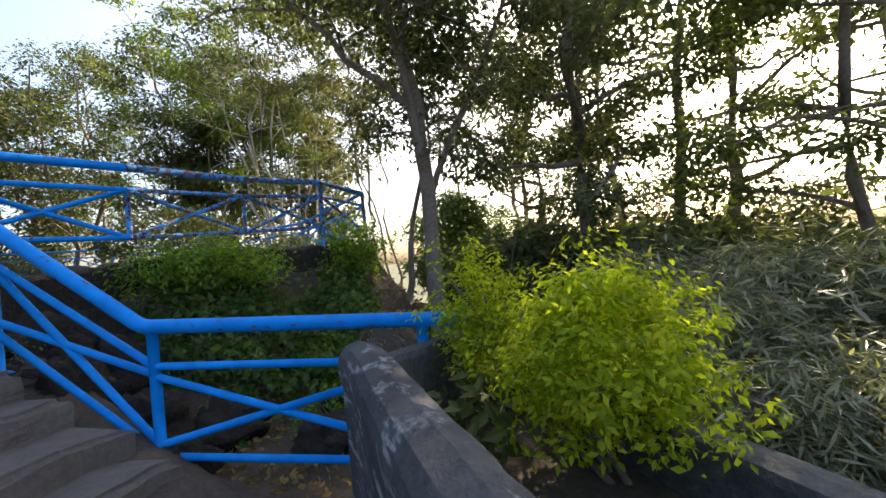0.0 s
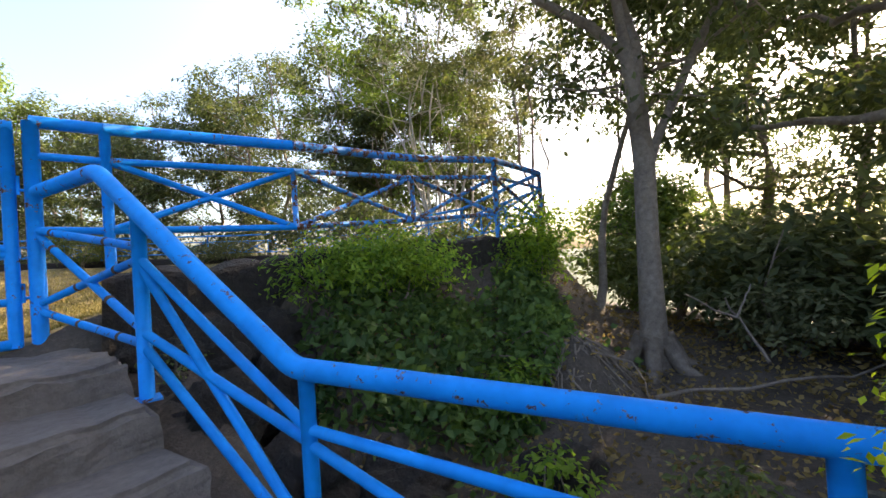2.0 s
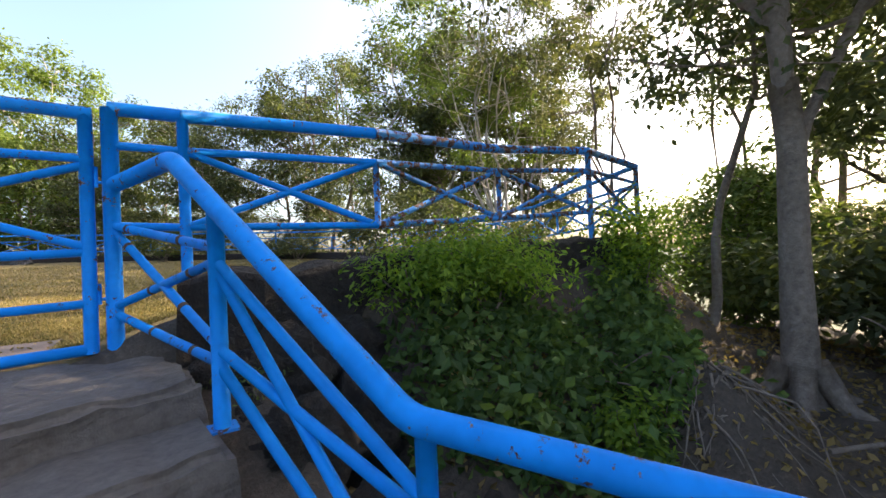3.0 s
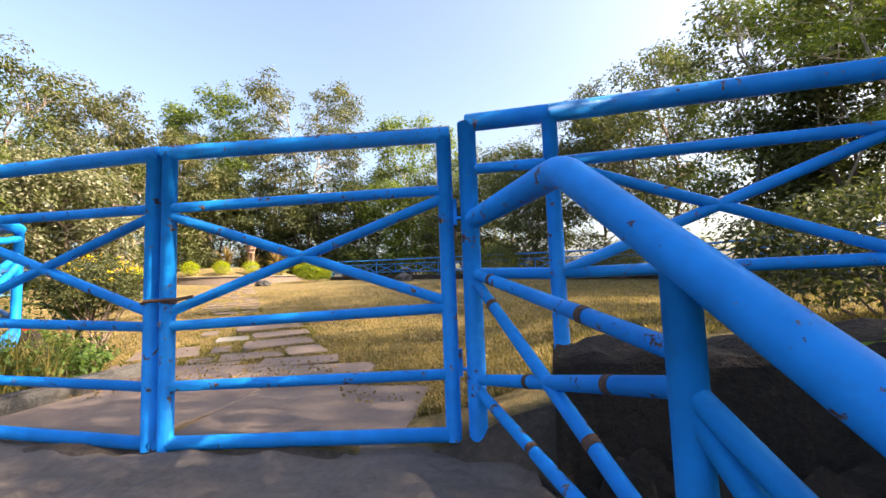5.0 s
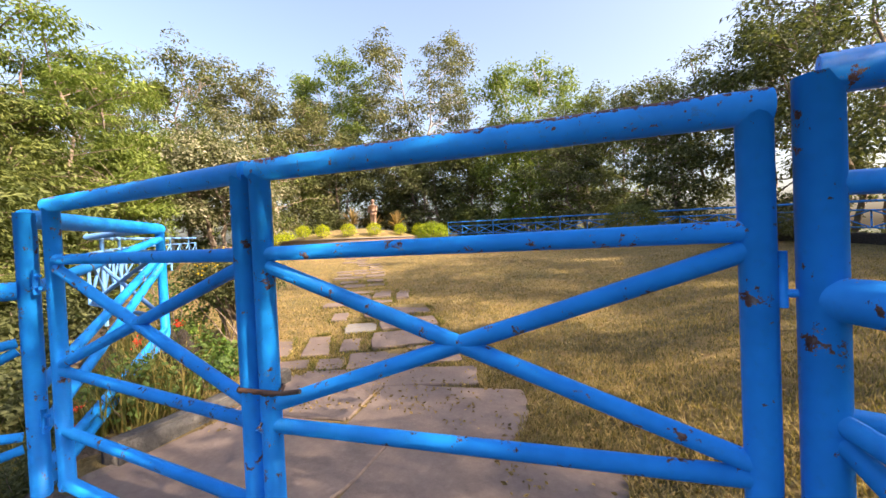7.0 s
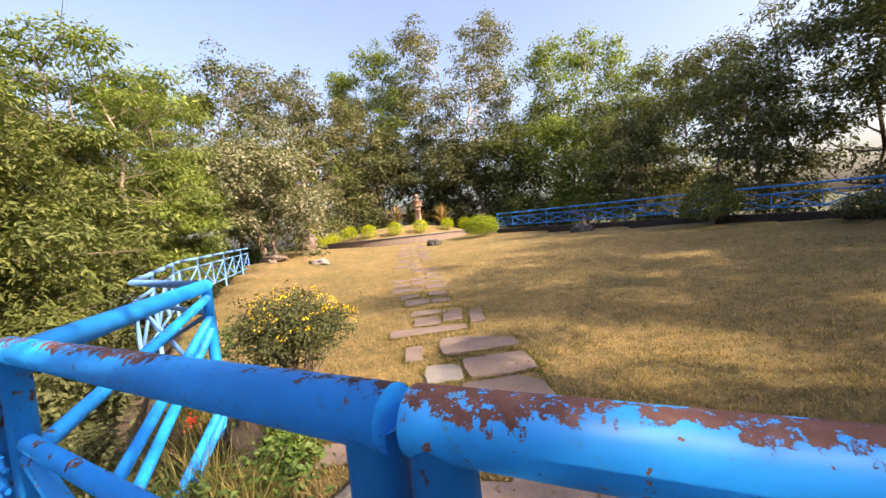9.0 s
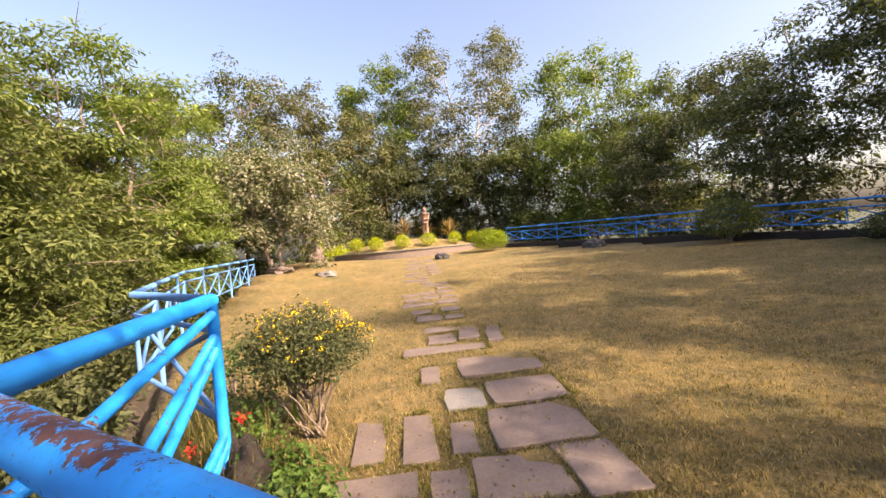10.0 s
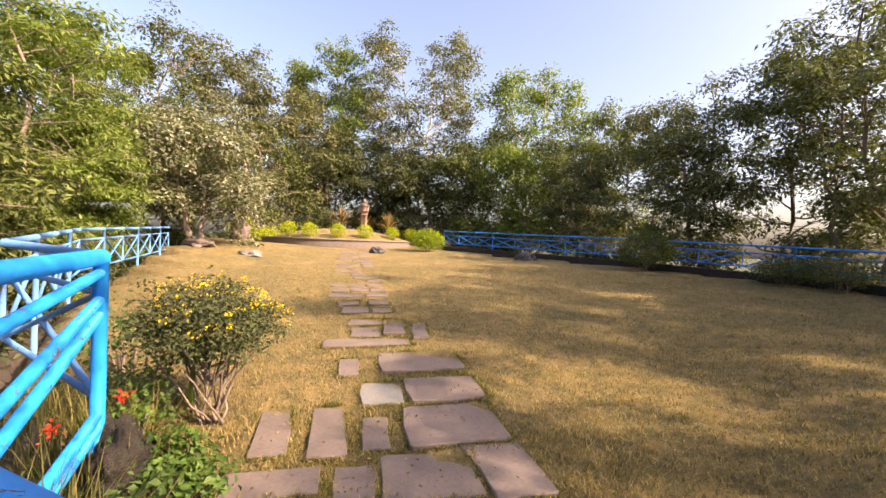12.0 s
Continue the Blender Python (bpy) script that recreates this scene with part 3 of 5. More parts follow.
def railing(side, group):
    """The stair railing that starts at a gate post; side 1 for the one by the gully, -1 for its mirror."""
    mx = lambda x, y, z: (x, y, z) if side == 1 else (-3.06 - x * 0.95, y + 0.05, z)
    r = thing("stair_railing", mx(0.48, -1.29, -0.2), "bright blue steel pipe railing with crossed braces along the steps", "railing", group)
    gp, pk, bd, end = (0.02, -0.02, 1.02), (0.28, -0.74, 1.035), (0.80, -2.03, 0.03), (1.66, -3.85, -0.095)
    pts = [mx(*gp)] + arc_bend(mx(*gp), mx(*pk), mx(*bd), 0.055) + arc_bend(mx(*pk), mx(*bd), mx(*end), 0.06) + [mx(*end)]
    pipe("handrail", r, pts, 0.0445, BLUE_WORN, "thick blue handrail pipe", 20)
    sp, bp, wp = (0.418, -1.07), (0.835, -2.06), (1.16, -3.34)
    pipe("post", r, [mx(*sp, -0.2), mx(*sp, 0.75)], 0.035)
    bm = bmesh.new()
    block(bm, Vector(mx(*sp, -0.19)) - Vector((0.06, 0.06, 0.006)), Vector(mx(*sp, -0.19)) + Vector((0.06, 0.06, 0.006)))
    part("base_plate", bm, BLUE_GREY, r)
    pipe("post", r, [mx(*bp, -1.05), mx(*bp, 0.03)], 0.033)
    pipe("post", r, [mx(1.53, -3.58, -0.35), mx(1.53, -3.58, -0.06)], 0.036)
    for a, b in (((0.02, -0.03, 0.77), (*sp, 0.59)), ((0.02, -0.03, 0.25), (*sp, 0.09)), ((0.02, -0.03, 0.73), (*sp, 0.16)), ((0.02, -0.03, 0.31), (*sp, 0.53))):
        rail = pipe("rail", r, [mx(*a), mx(*b)], 0.0225, BLUE_WORN)
        for t in ((0.16, 0.72) if a[2] > 0.7 else (0.42, 0.80)):
            p, q = Vector(mx(*a)), Vector(mx(*b))
            c, d = p.lerp(q, t), (q - p).normalized() * 0.014
            pipe("weld_band", rail, [c - d, c + d], 0.0242, RUST, "rusty brown weld band")
    for a, b in (((*sp, 0.53), (*bp, -0.22)), ((*sp, 0.08), (*bp, -0.76)), ((*sp, 0.50), (*bp, -0.70)), ((*sp, 0.15), (*bp, -0.27))):
        pipe("rail", r, [mx(*a), mx(*b)], 0.0235, BLUE)
    for a, b in (((*bp, -0.22), (*wp, -0.235)), ((*bp, -0.77), (*wp, -0.76)), ((*bp, -0.28), (*wp, -0.60)), ((*bp, -0.70), (*wp, -0.37))):
        pipe("rail", r, [mx(*a), mx(*b)], 0.0225, BLUE)
    return r


railing(1, "stair railings")
railing(-1, "stair railings")


def fence(pts, tops, drop_mid, drop_bot, posts, foot, label, r_top=0.032, r=0.021, mats=(BLUE, BLUE)):
    """Pipe fence along plan points: top rail, two lower rails, crossed braces in every bay; posts: indexes of full posts."""
    f = thing("fence", (*pts[0], tops[0] - 1.1), label, "fence", "blue pipe fences")
    at = lambda i, dz: (pts[i][0], pts[i][1], tops[i] + dz)
    for i in range(len(pts) - 1):
        mat = mats[0] if i < 2 else mats[1]
        pipe("top_rail", f, [at(i, 0), at(i + 1, 0)], r_top if len(pts) < 30 else r_top, mat, seg=10)
        pipe("middle_rail", f, [at(i, drop_mid), at(i + 1, drop_mid)], r, mat, seg=8)
        pipe("bottom_rail", f, [at(i, drop_bot), at(i + 1, drop_bot)], r, mat, seg=8)
        if i or len(pts) > 8 or drop_mid > -0.2:
            pipe("brace", f, [at(i, drop_mid), at(i + 1, drop_bot)], r * 0.95, mat, seg=8)
            pipe("brace", f, [at(i, drop_bot), at(i + 1, drop_mid)], r * 0.93, mat, seg=8)
    for i in range(len(pts)):
        if i in posts:
            pipe("post", f, [(pts[i][0], pts[i][1], tops[i] + foot), at(i, 0)], r * 1.35, mats[0] if i < 2 else mats[1], seg=10)
        elif i not in (0,):
            pipe("upright", f, [at(i, drop_bot), at(i, drop_mid)], r, mats[0] if i < 2 else mats[1], seg=8)
    return f


fence([(0.0, 0.0), (0.365, -0.08), (1.60, -0.26), (3.06, -0.04), (4.29, -0.22), (5.43, -0.13)], [1.475, 1.46, 1.465, 1.56, 1.63, 1.565], -0.22, -0.70, {1, 4, 5}, -1.2,
      "blue steel pipe fence on a stone kerb, rusting grey", 0.041, 0.025, (BLUE_WORN, BLUE_RUSTY))


def spread_line(line, step):
    out = []
    for a, b in zip(line, line[1:]):
        n = max(1, round(math.dist(a, b) / step))
        out += [(a[0] + (b[0] - a[0]) * k / n, a[1] + (b[1] - a[1]) * k / n) for k in range(n)]
    return out + [line[-1]]


def fence_top(p, over):
    return float(lawn_height(np.array([p[0]]), np.array([p[1]]))[0]) + over


back_line = spread_line(FEN[5:], 1.35)
fence(back_line, [1.565 + (fence_top(p, 1.12) - 1.565) * min(1, k / 6) for k, p in enumerate(back_line)], -0.24, -0.70, set(range(0, 80, 3)), -1.25, "long blue pipe fence round the far side of the lawn", 0.034, 0.022, (BLUE_GREY, BLUE_GREY))
side = thing("fence", (-4.41, 1.65, 0.2), "sunlit blue pipe fence panel beside the flower bed", "fence", "blue pipe fences")
ga, lc = (-3.06, 0.07), (-4.41, 1.65)
pipe("top_rail", side, [(*ga, 1.37), (*lc, 1.405)], 0.049)
pipe("post", side, [(*lc, 0.10), (*lc, 1.405)], 0.040)
for za, zb in ((1.02, 1.31), (0.52, 1.15), (0.30, 1.06), (0.10, 0.44), (0.02, 0.35)):
    pipe("rail", side, [(*ga, za), (*lc, zb)], 0.031, BLUE_WORN)
left_line = [(-4.41, 1.65)] + spread_line([(-6.6, 2.2), (-11.5, 5.6), (-17.3, 12.0)], 1.4)
fence(left_line, [1.405] + [1.42 + 0.036 * k for k in range(len(left_line) - 1)], -0.22, -0.86, set(range(0, 60, 2)), -1.4, "blue pipe fence along the wooded side of the lawn", 0.036, 0.023, (BLUE_FADED, BLUE_FADED))

# ---------------------------------------------------------------- trees
def limb(rng, a, b, r0, r1, bend=0.12, n=6):
    a, b = np.array(a, float), np.array(b, float)
    ln = np.linalg.norm(b - a)
    w = rng.normal(size=3) * ln * bend
    pts = [a + (b - a) * t + w * math.sin(math.pi * t) * 0.6 + rng.normal(size=3) * ln * 0.015 * (0 < t < 1) for t in np.linspace(0, 1, n)]
    return [Vector(p) for p in pts], list(np.linspace(r0, r1, n))


def lobe_leaves(rng, lobes, leaf, aspect, cover, flat=0.68):
    """Leaf places over the rounded lobes of a crown, thick outside and thin within, and their way out."""
    pos, out = [], []
    for c, r in lobes:
        n = int(cover * 7.5 * r * r / (leaf * leaf * aspect / 2))
        u = rng.normal(size=(n, 3))
        u /= np.linalg.norm(u, axis=1)[:, None]
        keep = (u[:, 2] > -0.75) & (rng.uniform(size=n) > 0.25 * (u[:, 2] < -0.2))
        u = u[keep]
        f = rng.uniform(-9, 9, 3)
        bumps = 1 + 0.26 * np.sin(u[:, 0] * 4.1 + f[0]) * np.cos(u[:, 1] * 3.7 + f[1]) + 0.17 * np.sin(u[:, 2] * 9 + u[:, 0] * 8 + f[2]) + 0.10 * np.sin(u[:, 1] * 15 + u[:, 2] * 13 + f[0])
        q = r * bumps * (0.30 + 0.75 * rng.uniform(size=len(u)) ** 0.7) * (1 + 0.06 * rng.normal(size=len(u)))
        o = u * q[:, None]
        o[:, 2] *= flat
        pos.append(np.array(c) + o)
        out.append(u)
    return np.concatenate(pos), np.concatenate(out)


def tree(at, height, crown, stems=1, trunk_r=0.14, crown_from=0.35, boughs=12, twigs=2, leaf=0.15, lobe=None, cover=1.0, bark=None, foliage=None,
         lean=(0, 0), seed=1, label="", aspect=0.45, top_heavy=0.0, flat=0.68):
    """A tapered trunk with limbs and twigs, and a crown of uneven leafy lobes at the limbs' ends. crown: half widths along x, y; height: to the crown's top."""
    rng = np.random.default_rng(seed)
    at = Vector(at)
    t = thing("tree", at, label, "tree", "trees round the lawn")
    lobe = lobe or 0.36 * crown[0]
    bm, twig_bm, lobes = bmesh.new(), bmesh.new(), []
    for s in range(stems):
        w = 2 * math.pi * s / max(stems, 1) + rng.uniform(0, 1)
        base = at + Vector((math.cos(w), math.sin(w), 0)) * (0.0 if stems == 1 else trunk_r * 1.3)
        out = 0.0 if s == 0 else 0.5
        top = at + Vector((lean[0] + math.cos(w) * crown[0] * out, lean[1] + math.sin(w) * crown[1] * out, height * (0.98 if s == 0 else rng.uniform(0.84, 0.96)) - lobe * 0.45))
        pts, rad = limb(rng, base - Vector((0, 0, 0.25)), top, trunk_r, trunk_r * 0.18, 0.05, 10)
        rad[0] *= 1.35
        tube(bm, pts, rad, 10)
        lobes.append((tuple(top), lobe * rng.uniform(0.75, 1.0)))
        count = max(2, boughs // stems)
        for k in range(count):
            f = crown_from + (0.97 - crown_from) * ((k + rng.uniform(0, 0.9)) / count) ** 0.8
            i = min(8, int(f * 9))
            p = pts[i].lerp(pts[i + 1], f * 9 - i)
            az = k * 2.4 + rng.uniform(-0.6, 0.6) if stems == 1 else w + rng.uniform(-1.9, 1.9)
            g2 = (f - crown_from) / (1 - crown_from)
            wide = math.sin(math.pi * (0.22 + 0.62 * (g2 * (1 - top_heavy) + top_heavy * g2 * g2))) * rng.uniform(0.62, 1.05)
            q = p + Vector((math.cos(az) * (crown[0] - lobe * 0.5) * wide, math.sin(az) * (crown[1] - lobe * 0.5) * wide, height * rng.uniform(0.0, 0.10)))
            q.z = min(q.z, at.z + height - lobe * 0.55)
            bp, br = limb(rng, p, q, max(0.015, rad[i] * 0.5), 0.012, 0.12, 6)
            tube(bm, bp, br, 6, False)
            lobes.append((tuple(q), lobe * rng.uniform(0.6, 1.15)))
            for v in (3, 4):
                lobes.append((tuple(bp[v] + Vector(rng.normal(size=3)) * lobe * 0.75), lobe * rng.uniform(0.4, 0.95)))
            for _ in range(twigs):
                u = rng.uniform(0.35, 1.0)
                j = min(4, int(u * 5))
                e = bp[j].lerp(bp[j + 1], u * 5 - j)
                d = Vector(rng.normal(size=3)) * lobe * 0.7
                d.z = abs(d.z) * 0.7 - 0.1
                tube(twig_bm, [e, e + d * 0.5 + Vector((0, 0, 0.03)), e + d], [0.014, 0.009, 0.004], 4, False)
    trunk = part("trunk", bm, bark or BARK, t)
    tagged(part("branchwork", twig_bm, bark or BARK, trunk), kind="stuff")
    leaves("crown", rng, lobe_leaves(rng, lobes, leaf, aspect, cover, flat), leaf, foliage or LEAF_MID, t, aspect)
    return t


def shrub(name, at, radius, height, count, leaf, foliage, label, seed=1, stems=7, group="", category="shrub", aspect=0.5, hollow=0.45, clumped=18, ragged=0.16, droop=-0.25, spread=None):
    """A leafy shrub: several stems from one foot and leaves in clumps over an uneven dome."""
    rng = np.random.default_rng(seed)
    at = Vector(at)
    s = thing(name, at, label, category, group)
    bm = bmesh.new()
    n = max(6, count // clumped)
    u = rng.normal(size=(n, 3))
    u /= np.linalg.norm(u, axis=1)[:, None]
    u[:, 2] = np.abs(u[:, 2]) * np.where(rng.uniform(size=n) < 0.3, -0.5, 1)
    rad = rng.uniform(hollow, 1, size=n) ** 0.6 * (1 + ragged * rng.normal(size=n))
    c = np.array(at) + u * rad[:, None] * np.array([radius[0], radius[1], height * 0.55]) + np.array([0, 0, height * 0.46])
    for k in range(stems):
        q = Vector(c[k % n])
        p = at + Vector((rng.normal() * 0.05, rng.normal() * 0.05, -0.08))
        pts, rr = limb(rng, p, q, 0.018 if height > 0.5 else 0.008, 0.005, 0.1, 5)
        tube(bm, pts, rr, 6, False)
    tagged(part("stemwork", bm, BARK, s), kind="stuff")
    leaves("foliage", rng, clumps(rng, c, clumped, spread or 0.055 + 0.05 * max(radius), 0.7), leaf, foliage, s, aspect, droop)
    return s


def g(x, y):
    return (x, y, ground_at(x, y))


# the big tree by the gully and its neighbours
def big_tree():
    rng = np.random.default_rng(11)
    at = Vector((4.62, -1.94, ground_at(4.62, -1.94) - 0.05))
    t = thing("tree", at, "tall forked grey-barked tree with dark leaves", "tree", "trees round the lawn")
    bm, tw, tips = bmesh.new(), bmesh.new(), []
    tube(bm, [at, at + Vector((0, 0, 0.35)), at + Vector((0.02, 0.0, 1.3)), at + Vector((0.02, -0.02, 2.2)), at + Vector((-0.02, 0.0, 2.75))], [0.19, 0.135, 0.11, 0.105, 0.11], 14)
    for k in range(6):
        w = k * 1.05 + 0.3
        tube(bm, [at + Vector((math.cos(w) * 0.12, math.sin(w) * 0.12, 0.35)), at + Vector((math.cos(w) * 0.3, math.sin(w) * 0.3, 0.06)), at + Vector((math.cos(w) * 0.8, math.sin(w) * 0.8, -0.12))], [0.10, 0.07, 0.02], 8)
    fork = at + Vector((-0.02, 0, 2.6))
    tops = [fork + Vector((-1.9, 2.1, 3.6)), fork + Vector((-0.75, 0.55, 5.2)), fork + Vector((0.15, -0.05, 6.2)), fork + Vector((1.9, -1.6, 4.6))]
    starts = [fork + Vector((0, 0, 0.6)), fork, fork, at + Vector((0, 0, 1.9))]
    for a, b, r in zip(starts, tops, (0.055, 0.07, 0.08, 0.052)):
        pts, rad = limb(rng, a, b, r, 0.03, 0.05, 9)
        tube(bm, pts, rad, 10)
        for k in range(10):
            f = rng.uniform(0.20, 1.0)
            i = min(7, int(f * 8))
            p = pts[i]
            az = rng.uniform(0, 6.28)
            q = p + Vector((math.cos(az) * rng.uniform(0.8, 2.6), math.sin(az) * rng.uniform(0.8, 2.6), rng.uniform(-0.2, 1.2)))
            bp, br = limb(rng, p, q, rad[i] * 0.5, 0.012, 0.15, 6)
            tube(bm, bp, br, 6, False)
            for _ in range(7):
                e = bp[rng.integers(2, 6)]
                d = Vector(rng.normal(size=3)) * 0.45
                tube(tw, [e, e + d * 0.5, e + d], [0.012, 0.008, 0.004], 4, False)
                tips += [tuple(e + d), tuple(e + d * 0.6)]
    trunk = part("trunk", bm, BARK, t)
    tagged(part("branchwork", tw, BARK, trunk), kind="stuff")
    leaves("crown", rng, clumps(rng, tips, 36, 0.27, 0.55), 0.105, LEAF_DARK, t)


big_tree()


def tree_at(x, y, top, **kw):
    z = ground_at(x, y)
    return tree((x, y, z - 0.05), top - z, **kw)


# wood beyond the gully, against the light
for i, (x, y, top, cr, fol, r) in enumerate([
        (6.07, -3.71, 9.5, 2.9, LEAF_DARK, 0.15), (9.4, -5.6, 9.0, 3.0, LEAF_DARK, 0.16), (11.0, -1.9, 8.4, 3.0, LEAF_DARK, 0.15), (7.2, -7.4, 7.0, 2.8, LEAF_MID, 0.12),
        (13.5, -4.4, 9.0, 3.4, LEAF_MID, 0.16), (5.2, -9.4, 7.0, 2.8, LEAF_MID, 0.13), (12.0, -9.4, 8.5, 3.4, LEAF_DARK, 0.16), (16.5, 0.8, 8.0, 3.3, LEAF_MID, 0.15), (10.2, -3.4, 7.0, 2.2, LEAF_OLIVE, 0.09), (9.6, 0.2, 2.2, 1.0, LEAF_LIGHT, 0.06)]):
    tree_at(x, y, top, crown=(cr, cr), stems=1 + i % 2, trunk_r=r, crown_from=0.18, boughs=19, twigs=5, leaf=0.135, lobe=0.70, cover=0.52, foliage=fol, seed=30 + i, bark=BARK,
            label="dense dark-leaved tree against the light on the slope")
# thin-stemmed light trees behind the upper fence
for i, (x, y, top, cr) in enumerate([(9.0, 6.4, 11.6, 2.6), (10.2, 6.2, 11.4, 2.4), (11.4, 9.4, 12.2, 3.0), (9.2, 10.6, 11.0, 2.6), (12.6, 9.2, 12.0, 2.8)]):
    tree_at(x, y, top, crown=(cr, cr), stems=4, trunk_r=0.055, crown_from=0.28, boughs=25, twigs=6, leaf=0.13, lobe=0.58, cover=0.36, foliage=(LEAF_LIGHT, LEAF_OLIVE, LEAF_LIGHT)[i % 3], bark=BARK_PALE,
            seed=60 + i, label="slender many-stemmed tree with thin light foliage behind the fence")
# slim trees added up the sun's path to dapple the near lawn with shade
for i, (x, y, top, cr) in enumerate([(9.6, 2.9, 9.4, 1.7), (11.4, 1.2, 9.0, 1.9), (12.8, 4.4, 10.4, 2.0)]):
    tree_at(x, y, top, crown=(cr, cr), stems=2, trunk_r=0.06, crown_from=0.50, boughs=11, twigs=5, leaf=0.13, lobe=0.55, cover=0.62, foliage=(LEAF_OLIVE, LEAF_MID)[i % 2], bark=BARK,
            seed=50 + i, label="slim high-crowned tree added beyond the fence corner to shade the lawn")
for i, (x, y, top, cr) in enumerate([(12.6, 8.2, 8.8, 2.4), (13.8, 11.4, 9.4, 2.8), (10.2, 10.2, 7.4, 2.0)]):
    tree_at(x, y, top, crown=(cr, cr), stems=2, trunk_r=0.10, crown_from=0.15, boughs=18, twigs=3, leaf=0.17, lobe=0.8, cover=0.85, foliage=(LEAF_DARK, LEAF_MID)[i % 2], seed=70 + i,
            label="leafy tree on the slope east of the lawn")
# far right side of the lawn, dark
for i, (x, y, top, cr, fol) in enumerate([
        (9.8, 13.4, 10.6, 3.0, LEAF_DARK), (8.6, 17.6, 11.4, 3.0, LEAF_DARK), (6.4, 20.6, 10.2, 2.9, LEAF_DARK), (4.4, 23.2, 10.2, 2.9, LEAF_DARK), (2.2, 25.4, 9.8, 2.9, LEAF_DARK),
        (-0.8, 27.8, 10.0, 2.9, LEAF_MID), (10.6, 21.4, 13.4, 3.4, LEAF_DARK), (13.6, 15.0, 11.4, 3.4, LEAF_DARK), (2.9, 20.2, 6.6, 2.3, LEAF_DARK), (7.3, 18.6, 8.2, 2.6, LEAF_DARK), (-1.8, 24.2, 6.4, 2.3, LEAF_DARK)]):
    tree_at(x, y, top, crown=(cr, cr), stems=1 + i % 2, trunk_r=0.13, crown_from=0.30 if i in (1, 6, 7) else 0.22, boughs=22, twigs=5, leaf=0.185, lobe=0.86, cover=0.42, foliage=fol, seed=80 + i, lean=(-0.6, -0.4),
            label="dark spreading tree behind the blue fence")
# back of the lawn
for i, (x, y, top, cr, fol, st, bark, top_h, cf) in enumerate([
        (-5.4, 33.2, 15.6, 3.6, LEAF_LIGHT, 2, BARK_PALE, 0.0, 0.15), (-8.5, 31.0, 10.6, 3.0, LEAF_MID, 2, BARK, 0.0, 0.12), (-14.8, 34.4, 19.4, 4.5, LEAF_OLIVE, 2, BARK_PALE, 0.2, 0.36),
        (-22.6, 31.0, 17.6, 2.9, LEAF_LIGHT, 2, BARK_PALE, 0.1, 0.3), (-17.4, 31.6, 11.6, 3.0, LEAF_DARK, 2, BARK, 0.0, 0.12), (-20.4, 27.8, 10.4, 2.8, LEAF_DARK, 2, BARK, 0.0, 0.12),
        (-22.8, 25.8, 12.8, 3.0, LEAF_OLIVE, 2, BARK, 0.0, 0.15), (-25.8, 24.8, 15.2, 3.4, LEAF_OLIVE, 3, BARK_PALE, 0.2, 0.25), (-28.4, 22.0, 16.4, 3.4, LEAF_OLIVE, 3, DRY, 0.2, 0.3),
        (-5.0, 29.0, 8.6, 2.6, LEAF_LIGHT, 2, BARK, 0.0, 0.12), (-11.6, 30.6, 9.2, 2.8, LEAF_DARK, 2, BARK, 0.0, 0.12), (-29.8, 20.7, 15.8, 3.2, LEAF_MID, 2, BARK, 0.2, 0.3), (0.8, 31.5, 10.5, 3.2, LEAF_MID, 2, BARK, 0.0, 0.15),
        (-14.2, 30.2, 8.2, 2.6, LEAF_DARK, 2, BARK, 0.0, 0.1), (-22.6, 22.4, 9.4, 2.6, LEAF_MID, 3, DRY, 0.0, 0.1)]):
    tree_at(x, y, top, crown=(cr * 1.25, cr * 1.25), stems=st, trunk_r=0.16, crown_from=cf, boughs=64 if i in (0, 2, 3) else 34, twigs=10 if bark is DRY else 3, leaf=0.25, lobe=1.0 if top > 12 else 0.95, cover=0.26 if bark is DRY else (0.42 if i == 2 else 0.55), aspect=0.46, flat=0.8, foliage=fol, bark=bark, seed=120 + i, top_heavy=top_h,
            label="dry thinly leaved tree at the back of the lawn" if bark is DRY else "leafy tree at the back of the lawn")
# left side, sunlit feathery green
for i, (x, y, top, cr, fol) in enumerate([(-10.8, 1.2, 5.0, 1.9, LEAF_MID), (-15.2, 6.0, 8.2, 2.6, LEAF_LIGHT), (-18.6, 9.4, 8.8, 2.9, LEAF_LIGHT), (-8.4, -0.8, 4.6, 2.0, LEAF_MID), (-21.0, 14.8, 8.6, 2.4, LEAF_MID),
                                          (-14.0, 2.0, 7.6, 2.8, LEAF_MID), (-19.5, 4.0, 8.4, 3.2, LEAF_MID), (-13.6, 4.4, 5.2, 1.6, LEAF_MID), (-24.0, 12.0, 9.8, 3.0, LEAF_MID), (-17.2, 8.4, 5.6, 1.6, LEAF_LIGHT)]):
    tree_at(x, y, top, crown=(cr, cr), stems=3, trunk_r=0.10, crown_from=0.18, boughs=27, twigs=8, leaf=0.125 if i in (0, 3) else 0.165, lobe=0.85, cover=0.50, foliage=fol, seed=160 + i, aspect=0.34, flat=0.42,
            label="sunlit feathery green tree beside the lawn")
tree_at(-17.2, 13.2, 6.4, crown=(2.5, 2.5), stems=2, trunk_r=0.13, crown_from=0.3, boughs=18, twigs=5, leaf=0.17, lobe=1.15, cover=0.6, foliage=LEAF_SILVER, seed=190, aspect=0.55,
        label="small gnarled tree with large silvery leaves at the lawn's edge")
